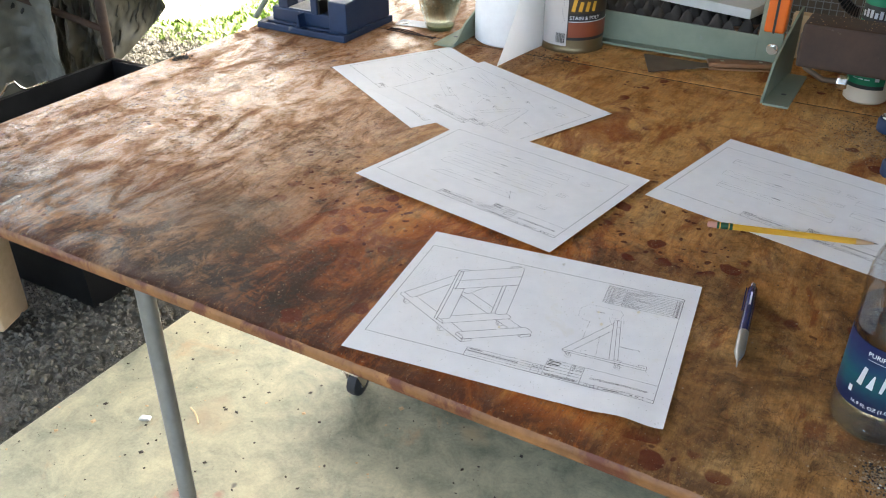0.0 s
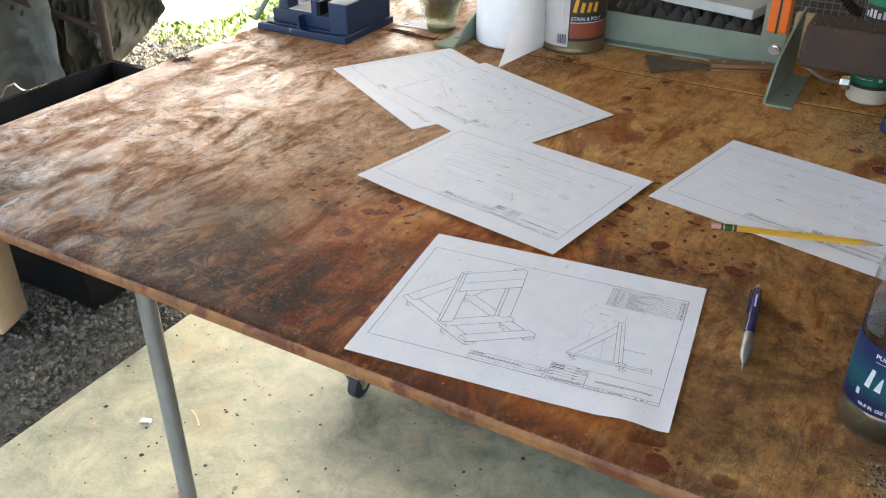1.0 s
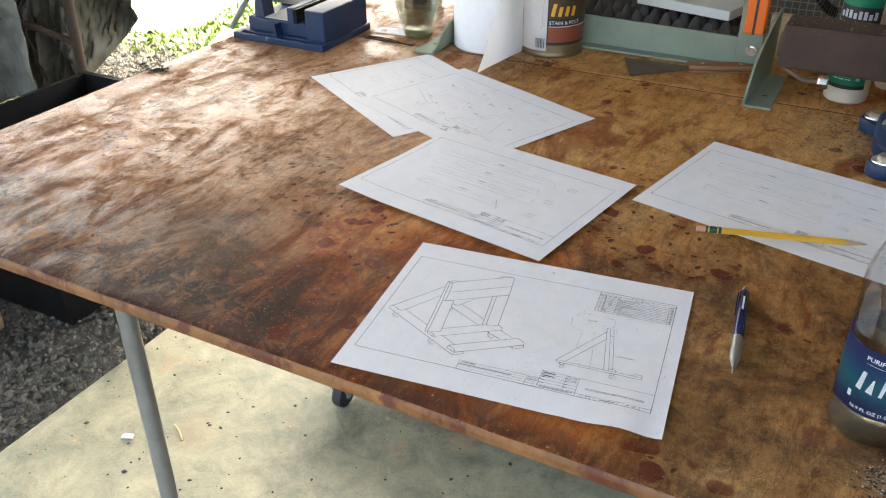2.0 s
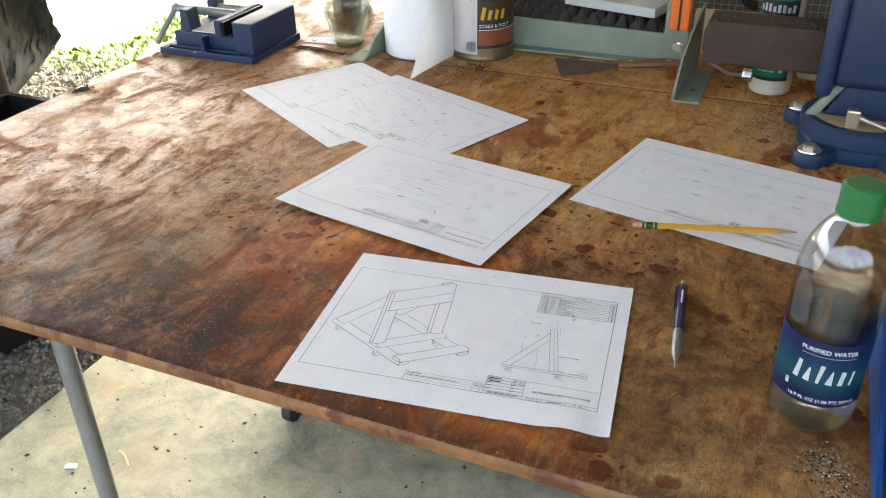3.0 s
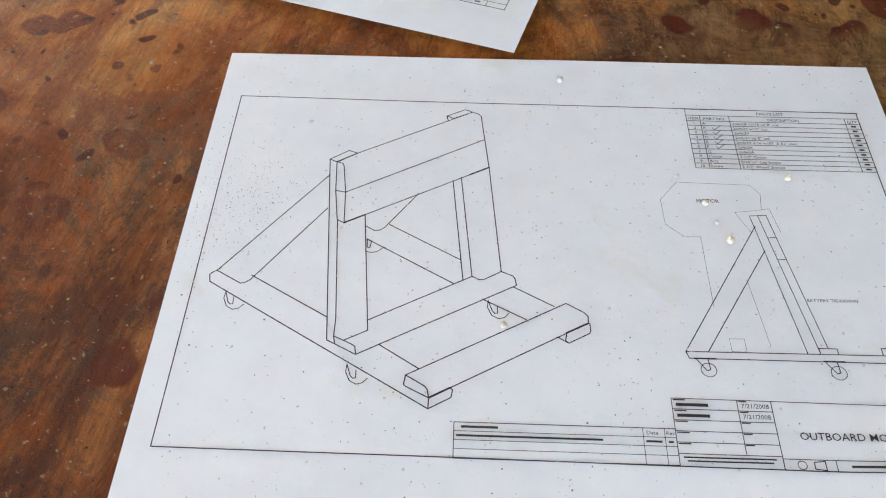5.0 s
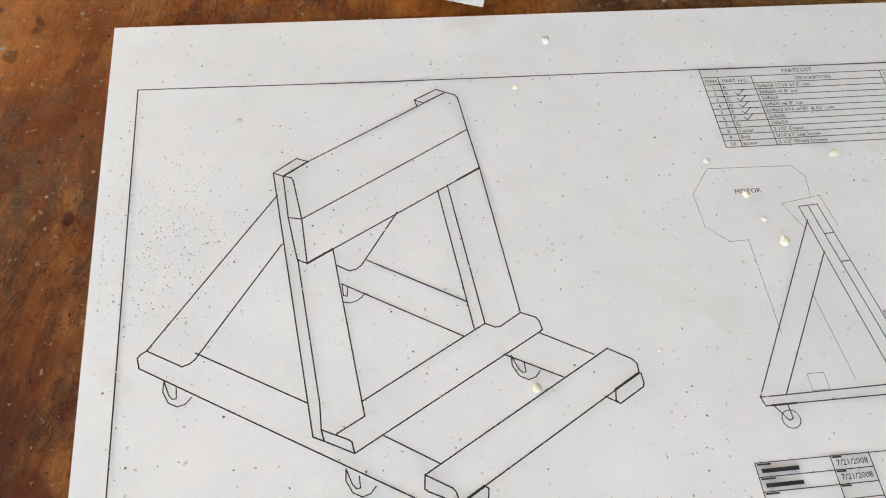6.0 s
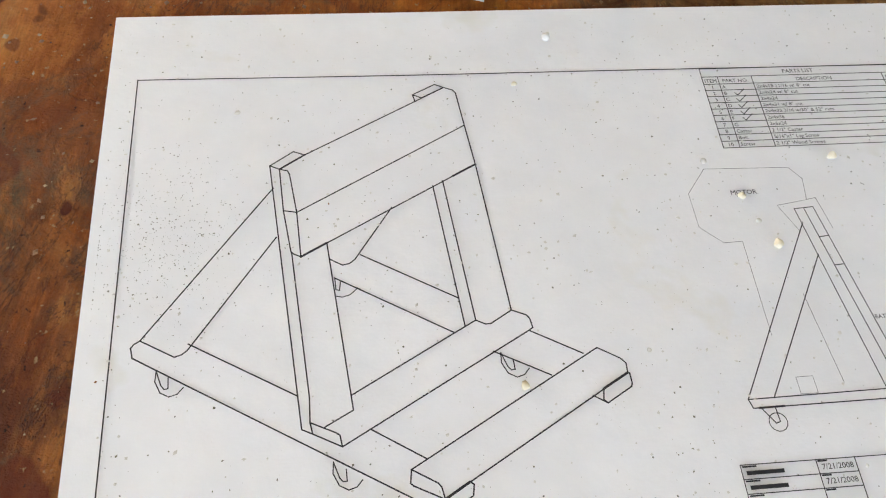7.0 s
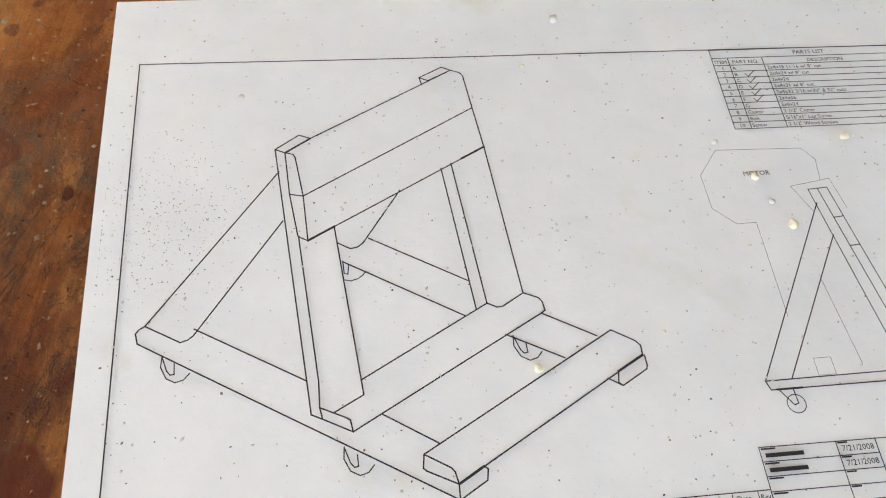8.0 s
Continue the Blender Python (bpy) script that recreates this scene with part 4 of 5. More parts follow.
# ---- drill press vise ----
def drill_vise():
    v = thing("drill_press_vise", "navy painted cast iron drill press vise with worn edges", "vise", (-0.681, 0.706, TOP), 0.5)
    # base plate in four strips, so that the two slots go through it
    base = box(0.0, 0.192, 0.0, 0.006, 0.0, 0.012, 0.002)
    box(0.0, 0.192, 0.018, 0.156, 0.0, 0.012, 0.002, base)
    for x0, x1 in ((0.0, 0.014), (0.080, 0.098), (0.174, 0.192)):
        box(x0, x1, 0.005, 0.019, 0.0, 0.012, 0.001, base)
    part("base_plate", base, M_NAVY, v)
    part("bed", box(0.018, 0.150, 0.024, 0.135, 0.011, 0.036, 0.003), M_NAVY, v)
    part("rib", prism([(-0.004, 0.011), (0.004, 0.011), (0.001, 0.034), (-0.001, 0.034)], 0.020, Matrix.Translation((0.089, 0.006, 0)), bevel=0.0008), M_NAVY, v)
    part("fixed_jaw", box(0.150, 0.188, 0.014, 0.152, 0.011, 0.064, 0.0025), M_NAVY, v)
    part("jaw_plate", box(0.1435, 0.150, 0.022, 0.146, 0.034, 0.062, 0.001), M_BLACK, v, "black steel jaw plate")
    part("moving_jaw", box(0.108, 0.122, 0.020, 0.146, 0.034, 0.062, 0.002), M_NAVY, v)
    part("jaw_face", box(0.122, 0.127, 0.022, 0.144, 0.036, 0.060, 0.001), M_BLACK, v, "dark steel jaw face")
    part("end_post", prism([(0.028, 0.030), (0.052, 0.030), (0.048, 0.072), (0.032, 0.072)], 0.030, Matrix.Translation((0, 0.030, 0)), bevel=0.002), M_NAVY, v)
    part("end_post", prism([(0.028, 0.030), (0.052, 0.030), (0.048, 0.070), (0.032, 0.070)], 0.030, Matrix.Translation((0, 0.108, 0)), bevel=0.002), M_NAVY, v)
    part("dust_tray", box(0.052, 0.108, 0.030, 0.130, 0.0355, 0.0375, 0.0006), M_GREY_SPECK, v, "settled grey dust")
    part("screw", rod((-0.022, 0.080, 0.058), (0.110, 0.080, 0.058), 0.0075, 18), M_STEEL, v, "steel clamping screw", True)
    part("guide_rod", rod((0.040, 0.120, 0.056), (0.110, 0.120, 0.056), 0.006, 14), M_STEEL, v, smooth=True)
    part("handle", rod((-0.038, 0.040, 0.002), (-0.012, 0.082, 0.066), 0.0052, 14), M_GALV, v, "pale steel handle rod", True)


drill_vise()


# ---- bench vise ----
def bench_vise():
    v = thing("bench_vise", "large navy swivel bench vise bolted to the bench, dusty", "vise", (0.443, 0.708, TOP), 0)
    base = lathe([(0, 0), (0.072, 0), (0.074, 0.003), (0.073, 0.016), (0.069, 0.020), (0, 0.020)], 56)
    for a in (236, 304, 40, 140):
        ca, sa = math.cos(radians(a)), math.sin(radians(a))
        lathe([(0, 0), (0.019, 0), (0.020, 0.002), (0.020, 0.015), (0.018, 0.018), (0, 0.018)], 28, base, Matrix.Translation((0.098 * ca, 0.098 * sa, 0)))
        joined(base, box(0.05, 0.098, -0.019, 0.019, 0.0, 0.017, 0.002), Matrix.Rotation(radians(a), 4, "Z"))
    part("swivel_base", base, M_NAVY, v, smooth=True)
    for a in (236, 304, 40, 140):
        ca, sa = math.cos(radians(a)), math.sin(radians(a))
        m = Matrix.Translation((0.100 * ca, 0.100 * sa, 0.018))
        bolt = part("bolt", lathe([(0, 0.009), (0.007, 0.009), (0.0085, 0.008), (0.0085, 0.002), (0, 0.002)], 6, m=m), M_BRASSY, v, "worn hexagonal bolt head")
        part("washer", lathe([(0, 0), (0.0145, 0), (0.015, 0.001), (0.0145, 0.0022), (0, 0.0022)], 24, m=m), M_CHROME, bolt, "steel washer", True)
    part("turntable", lathe([(0, 0.018), (0.070, 0.018), (0.074, 0.021), (0.074, 0.040), (0.071, 0.043), (0.060, 0.043), (0, 0.041)], 56), M_NAVY, v, smooth=True)
    part("dust", lathe([(0, 0.0432), (0.06, 0.0434), (0.063, 0.0426)], 40), M_DUST, v, "sawdust on the turntable", True)
    part("pedestal", prism([(-0.052, 0.041), (0.055, 0.041), (0.045, 0.105), (-0.020, 0.105)], 0.07, Matrix.Translation((0, -0.022, 0)), bevel=0.008, seg=3), M_NAVY, v, smooth=True)
    rib = prism([(-0.070, 0.040), (-0.056, 0.040), (-0.018, 0.100), (-0.026, 0.104)], 0.014, Matrix.Translation((0, -0.026, 0)), bevel=0.003)
    part("rib", rib, M_GALV, v, "rib worn to bare grey metal", True)
    part("body", box(-0.048, 0.115, -0.045, 0.065, 0.086, 0.235, 0.014, seg=4), M_NAVY, v, smooth=True)
    part("collar", box(-0.064, -0.044, -0.052, 0.070, 0.074, 0.215, 0.009, seg=3), M_NAVY, v, smooth=True)
    part("slide_bar", box(-0.206, -0.060, -0.012, 0.046, 0.090, 0.147, 0.004), M_RUST, v, "dark brown steel slide bar")
    part("lock_bolt", box(-0.022, -0.006, -0.058, -0.044, 0.041, 0.066, 0.003), M_BRASSY, v, "worn brassy lock bolt")
    part("lock_lever", rod((-0.012, -0.052, 0.058), (0.036, -0.062, 0.046), 0.0034, 12), M_BRASSY, v, "worn steel lock lever", True)


bench_vise()


# ---- mitre saw frame ----
def mitre_saw():
    s = thing("mitre_saw_frame", "grey painted steel hand mitre saw frame with an orange guide", "mitre saw", (0, 0, TOP))
    rail = prism([(-0.315, 0.004), (0.168, 0.004), (0.168, 0.050), (-0.315, 0.058)], 0.004, Matrix.Translation((0, 0.946, 0)), bevel=0.0008)
    part("rail", rail, M_GALV, s)
    part("rail_flange", box(-0.315, 0.150, 0.925, 0.947, 0.003, 0.007, 0.001), M_GALV, s)
    for x, sign in ((0.195, 1), (-0.318, -1)):
        def web(u, v):
            # the upright web sweeps back and up from the toe
            y = 0.782 + 0.158 * u
            rise = min(1.0, u / 0.32)
            top = (0.008 + 0.044 * rise * rise * (3 - 2 * rise) + 0.052 * max(0.0, (u - 0.32) / 0.68)) * (1.0 if sign > 0 else 0.62)
            return (x + sign * (0.010 * u * u), y, 0.002 + top * v)
        part("foot_web", sheet(16, 4, web, 0.0035), M_GALV, s, smooth=True)
        part("foot_toe", box(min(x, x + sign * 0.036), max(x, x + sign * 0.036), 0.780, 0.93, 0.0, 0.0035, 0.001), M_GALV, s)
        part("hole", lathe([(0, 0), (0.004, 0), (0, 0.0004)], 16, m=Matrix.Translation((x + sign * 0.02, 0.83, 0.0036))), M_PRINT_BLACK, s, "dark bolt hole")
    part("upright", box(0.146, 0.184, 0.940, 0.945, 0.004, 0.24, 0.001), M_GALV, s)
    part("blade_guide", box(0.156, 0.186, 0.914, 0.940, 0.066, 0.20, 0.003), M_ORANGE, s, "bright orange plastic guide")
    part("guide_slot", box(0.169, 0.1725, 0.9125, 0.9150, 0.066, 0.20), M_PRINT_BLACK, s, "dark saw slot")
    bolt = part("bolt", lathe([(0, 0.007), (0.005, 0.007), (0.006, 0.005), (0.006, 0), (0, 0)], 6, m=Matrix.Translation((0.170, 0.939, 0.034)) @ Matrix.Rotation(radians(90), 4, "X")), M_CHROME, s, "zinc bolt head")
    part("washer", lathe([(0, 0), (0.009, 0), (0.009, 0.0015), (0, 0.0015)], 20, m=Matrix.Translation((0.170, 0.940, 0.034)) @ Matrix.Rotation(radians(90), 4, "X")), M_CHROME, bolt, smooth=True)
    part("clamp_block", box(0.214, 0.232, 0.880, 0.925, 0.045, 0.085, 0.005), M_BLADE, s, "dull steel clamp block")
    part("clamp_rod", tube([(0.222, 0.86, 0.07), (0.235, 0.84, 0.045), (0.262, 0.83, 0.035), (0.29, 0.83, 0.036)], 0.004, 10), M_BLADE, s, smooth=True)
    nut = lathe([(0, 0), (0.009, 0), (0.010, 0.002), (0.010, 0.012), (0.009, 0.014), (0, 0.014)], 8, m=Matrix.Translation((0.282, 0.83, 0.036)) @ Matrix.Rotation(radians(90), 4, "Y"))
    part("wing_nut", nut, M_CHROME, s, "shiny clamp nut")
    part("screw_thread", rod((0.24, 0.83, 0.062), (0.224, 0.90, 0.066), 0.006, 12), M_CHROME, s, smooth=True)


mitre_saw()


# ---- cans and bottles at the back ----
def stain_can():
    c = thing("stain_can", "metal wood stain can with a russet and black label", "can", (-0.153, 0.905, TOP), 4)
    part("body", lathe([(0, 0.002), (0.050, 0.002), (0.0535, 0.0), (0.0545, 0.003), (0.0535, 0.006), (0.0528, 0.010), (0.0528, 0.113), (0.0535, 0.116), (0.0545, 0.120), (0.0530, 0.122), (0.046, 0.121), (0, 0.119)], 56), M_CAN, c, smooth=True)
    part("text_label", band(0.0531, 0.012, 0.110, -66, 8, 30), M_PALE_PRINT, c, "pale label with fine print", True)
    front = part("front_label", band(0.0532, 0.022, 0.110, 8, 110, 36), M_PRINT_BLACK, c, "black front label", True)
    part("russet_band", band(0.0536, 0.027, 0.052, 10, 108, 36), M_BROWN_BAND, front, "russet colour band", True)
    part("gold_field", band(0.0536, 0.066, 0.098, 10, 108, 36), M_GOLD, front, "dull gold field", True)
    part("band_line", band(0.0538, 0.0525, 0.0535, 10, 108, 36), M_WHITE, front, "thin white line", True)
    t = glyphs("STAIN & POLY", 0.0085, Matrix.Translation((0.0105, 0.0, 0)))
    part("lettering", wrap(t, 0.0540, 0.0565), M_WHITE, front, "white lettering")
    brand = bmesh.new()
    for k in range(4):
        joined(brand, box(-0.003, 0.003, 0, 0.021 if k == 0 else 0.016, 0, 0.0001), Matrix.Translation((0.0155 + 0.0115 * k, 0, 0)) @ Matrix.Rotation(-0.2, 4, "Z"))
    part("brand_mark", wrap(brand, 0.0540, 0.070), M_YELLOW, front, "plain yellow strokes")
    codes = bmesh.new()
    rng = random.Random(4)
    x = -0.0115
    while x < 0.0035:
        w = rng.choice((0.0004, 0.0008, 0.0012))
        joined(codes, box(x, x + w, 0.0, 0.016, 0, 0.0001))
        x += w + rng.choice((0.0005, 0.0009))
    part("barcode", wrap(codes, 0.0536, 0.017), M_PRINT_BLACK, c, "black barcode stripes")
    fine = bmesh.new()
    for k in range(18):
        joined(fine, box(-0.045, 0.004 - 0.006 * rng.random(), 0.038 + 0.0036 * k, 0.0393 + 0.0036 * k, 0, 0.0001))
    part("fine_print", wrap(fine, 0.0536, 0.012), M_INK, c, "grey lines of fine print")


stain_can()


def towel_roll():
    t = thing("paper_towel_roll", "white paper towel roll with a loose hanging sheet", "paper towels", (-0.255, 0.882, TOP))
    part("roll", lathe([(0.02, 0.0), (0.060, 0.0), (0.0645, 0.003), (0.0650, 0.02), (0.0645, 0.14), (0.0650, 0.27), (0.062, 0.277), (0.02, 0.277), (0.02, 0.0)], 64), M_TOWEL, t, smooth=True)

    def flap(u, v):
        # hangs on the roll's right side; its free edge swings forward near the bench
        z = 0.278 * (1 - v) + 0.0015
        r = 0.0662
        a = radians(10 - 57 * u)
        on = Vector((r * math.cos(a), r * math.sin(a), z))
        swing = max(0.0, 1 - z / 0.13) ** 1.3 * u ** 3.6
        on += Vector((0.001, -0.104, 0)) * swing
        return on
    part("loose_sheet", sheet(24, 30, flap), M_SHEER, t, smooth=True)


towel_roll()


def glue_bottle():
    g = thing("glue_bottle", "cream plastic wood glue bottle with a green label", "bottle", (0.319, 0.882, TOP))
    part("body", lathe([(0, 0.001), (0.026, 0.0), (0.0295, 0.003), (0.0302, 0.012), (0.0302, 0.170), (0.027, 0.190), (0.016, 0.205), (0.012, 0.209), (0.012, 0.216), (0, 0.216)], 48), M_CREAM, g, smooth=True)
    lab = part("label", band(0.0306, 0.026, 0.165, -75, 48, 40), M_GLUE_GREEN, g, "green label with black borders", True)
    part("lower_border", band(0.0309, 0.0235, 0.029, -75, 48, 40), M_PRINT_BLACK, lab, "black border", True)
    part("brand_band", band(0.0309, 0.118, 0.140, -70, 46, 40), M_PRINT_BLACK, lab, "black brand band", True)
    b = bmesh.new()
    for k in range(8):
        joined(b, box(-0.033 + 0.0068 * k, -0.0285 + 0.0068 * k, 0.0, 0.011 if k % 3 else 0.008, 0, 0.0001))
    part("brand_mark", wrap(b, 0.0313, 0.1235), M_WHITE, lab, "plain white strokes")
    f = bmesh.new()
    for k in range(3):
        joined(f, box(-0.022 + 0.009 * k, -0.015 + 0.009 * k, 0, 0.0015, 0, 0.0001))
    joined(f, box(0.010, 0.016, -0.001, 0.004, 0, 0.0001))
    part("fine_print", wrap(f, 0.0310, 0.037), M_WHITE, lab, "small white print")
    part("cap", lathe([(0, 0.25), (0.004, 0.25), (0.007, 0.235), (0.0145, 0.221), (0.0145, 0.213), (0, 0.213)], 28), M_ORANGE, g, "orange nozzle cap", True)


glue_bottle()


def small_jar():
    j = thing("small_jar", "small grey plastic jar at the back of the bench", "jar", (0.375, 0.965, TOP))
    part("body", lathe([(0, 0.001), (0.020, 0), (0.022, 0.003), (0.024, 0.05), (0.022, 0.052), (0, 0.052)], 32), M_CREAM, j, smooth=True)
    part("lid", lathe([(0, 0.062), (0.024, 0.062), (0.025, 0.060), (0.025, 0.0525), (0, 0.0525)], 32), M_BOARD, j, smooth=True)


small_jar()


def plastic_cups():
    for k, (dz, rz, label) in enumerate(((0.0, 0, "clear plastic cup with greenish residue inside"), (0.016, 30, "clear plastic cup nested in another cup"))):
        c = thing("plastic_cup", label, "cup", (-0.392, 0.868, TOP + dz), rz, group="nested plastic cups")
        o = [(0.0, 0.0), (0.024, 0.0), (0.0255, 0.002), (0.031, 0.026), (0.0335, 0.029), (0.0385, 0.050), (0.0405, 0.052), (0.0425, 0.066), (0.0450, 0.068)]
        if k:
            o = [(r - 0.0014, z) for r, z in o if r > 0]
            o = [(0, 0)] + o
        i = [(max(0, r - 0.0009), z + 0.0008) for r, z in o]
        part("cup_wall", lathe(o + i[::-1], 44), M_CUP, c, smooth=True)
        if k == 0:
            part("residue", lathe([(0, 0.0012), (0.022, 0.0012), (0.0255, 0.008), (0.025, 0.0085), (0, 0.0075)], 36), grained("dried_residue", (0.12, 0.13, 0.05), (0.24, 0.25, 0.12), 60, (0.5, 0.7)), c, "dried olive residue", True)


plastic_cups()

tag = thing("paper_tag", "small white printed tag with a black clip mark", "label tag", (-0.474, 0.846, TOP + 0.0008), 8)
part("card", box(0, 0.075, 0, 0.034, 0, 0.0008), M_PAPER, tag)
part("mark", box(0.010, 0.020, 0.010, 0.020, 0.0008, 0.0014), M_PRINT_BLACK, tag, "black mark")
for k in range(3):
    wire = thing("wire_offcut", "thin brown wire offcut lying on the bench", "wire", (-0.47, 0.825 - 0.008 * k, TOP), -8 + 5 * k, group="wire offcuts")
    part("strand", tube([(0.10 * u, 0.004 * math.sin(5 * u + k), 0.0009 + 0.001 * math.sin(3 * u)) for u in np.linspace(0, 1, 9)], 0.0009, 6), M_RUST, wire)


def scraper():
    s = thing("putty_knife", "old putty knife with a worn wooden handle", "putty knife", (0.076, 0.896, TOP), 23)
    blade = bmesh.new()
    prism([(-0.088, -0.046), (-0.088, 0.042), (0.0, 0.012), (0.012, 0.010), (0.012, -0.010), (0.0, -0.012)], 0.0012, Matrix.Translation((0, 0, 0.0035)) @ Matrix.Rotation(radians(90), 4, "X") @ Matrix.Diagonal((1, 1, 1, 1)), blade)
    part("blade", blade, M_BLADE, s, "dull stained steel blade")
    for z0, z1 in ((0.0005, 0.0040), (0.0052, 0.0125)):
        part("handle_scale", box(0.008, 0.112, -0.0125, 0.0125, z0, z1, 0.0022), M_HANDLE, s, "worn reddish wood handle half", True)
    for x in (0.03, 0.09):
        part("rivet", lathe([(0, 0.0133), (0.003, 0.013), (0.003, 0.012), (0, 0.012)], 12, m=Matrix.Translation((x, 0, 0))), M_BRASSY, s)


scraper()


# ---- egg tray, boards and hose behind ----
def egg_tray():
    e = thing("egg_tray", "dark grey moulded pulp egg tray on the bench", "egg tray", (-0.16, 0.975, TOP))

    def place(u, v):
        x, y = 0.30 * u, 0.15 * v
        z = 0.038 + 0.022 * math.cos(2 * math.pi * x / 0.05) * math.cos(2 * math.pi * y / 0.05)
        if u < 0.001 or u > 0.999 or v < 0.001 or v > 0.999:
            z = 0.002
        return (x, y, z)
    part("tray", sheet(72, 36, place, 0.002), M_CARTON, e, smooth=True)


egg_tray()
pb = thing("painted_board", "whitish painted offcut board resting on the egg tray", "board", (0.0, 0, TOP))
part("plank", prism([(-0.13, 0), (0.04, 0), (0.04, 0.016), (-0.13, 0.016)], 0.085, pose(0.082, 0.992, 0.0625, 0, 0, -14), bevel=0.0012), M_BOARD, pb)
bo = thing("snap_ring", "bent shiny wire ring lying on the painted board", "ring", (0.045, 1.03, TOP + 0.0805))
part("ring", tube([(0.02 * math.cos(a), 0.012 * math.sin(a), 0.0014) for a in np.linspace(0, 5.6, 24)], 0.0014, 8), M_CHROME, bo, smooth=True)
br = thing("brown_block", "dark reddish brown block behind the saw frame", "block", (0.085, 1.0, TOP))
part("block", box(0, 0.06, 0, 0.05, 0, 0.040, 0.004), M_HANDLE, br)
ps = thing("pine_strip", "pale pine strip standing behind the bench vise", "board", (0.18, 1.02, TOP))
part("strip", box(0, 0.16, 0, 0.02, 0, 0.072, 0.0015), M_PINE, ps)
hose = thing("coil_hose", "black ribbed coil hose resting on the pine strip", "hose", (0.225, 1.03, TOP + 0.072))
hm = tube([(0.05 * u, 0.0, 0.012 + 0.06 * (1 - u) ** 2) for u in np.linspace(0, 1, 14)], 0.008, 12)
part("core", hm, M_BLACK, hose, smooth=True)
for k in range(14):
    u = k / 13
    part("rib", lathe([(0.0078, -0.0009), (0.0098, 0), (0.0078, 0.0009)], 16, m=Matrix.Translation((0.05 * u, 0, 0.012 + 0.06 * (1 - u) ** 2)) @ Matrix.Rotation(radians(90 + 60 * (1 - u)), 4, "Y")), M_GOLD, hose, "brassy rib")
wb = thing("cardboard_box", "small open brown cardboard box behind the bench vise", "box", (0.60, 0.80, TOP), 10)
part("side", box(-0.06, 0.06, -0.05, -0.046, 0, 0.06, 0.0008), M_CARD, wb)
part("side", box(-0.06, 0.06, 0.046, 0.05, 0, 0.06, 0.0008), M_CARD, wb)
part("side", box(-0.06, -0.056, -0.046, 0.046, 0, 0.06, 0.0008), M_CARD, wb)
part("side", box(0.056, 0.06, -0.046, 0.046, 0, 0.06, 0.0008), M_CARD, wb)
part("bottom", box(-0.056, 0.056, -0.046, 0.046, 0, 0.003), M_CARD, wb)
bx = thing("tool_case", "dark blue plastic tool case on the bench", "case", (0.60, 0.70, TOP), 6)
part("shell", box(-0.045, 0.055, -0.03, 0.035, 0, 0.05, 0.005, seg=3), M_NAVY, bx, smooth=True)
part("lid", box(-0.046, 0.056, -0.031, 0.036, 0.0505, 0.062, 0.004, seg=3), M_NAVY, bx, smooth=True)
wd = thing("wooden_box", "small weathered wooden box behind the cups", "box", (-0.505, 1.01, TOP), 6)
part("carcass", box(0, 0.06, 0, 0.06, 0, 0.07, 0.003), M_HANDLE, wd)
part("panel", box(0.008, 0.052, -0.003, 0.0, 0.012, 0.058, 0.001), M_RUST, wd, "darker rusty panel")

# ---- wire mesh in the shed wall ----
mesh_panel = tagged(new("window_mesh"), "grey wire mesh over the shed wall", "wire mesh", kind="structure")
wires = bmesh.new()
for k in range(98):
    x = 0.1 + k * 0.0127
    box(x, x + 0.0013, 1.200, 1.2013, TOP - 0.05, TOP + 0.40, bm=wires)
for k in range(36):
    z = TOP - 0.05 + k * 0.0127
    box(0.1, 1.34, 1.1987, 1.200, z, z + 0.0013, bm=wires)
part("wires", wires, M_STEEL, mesh_panel)


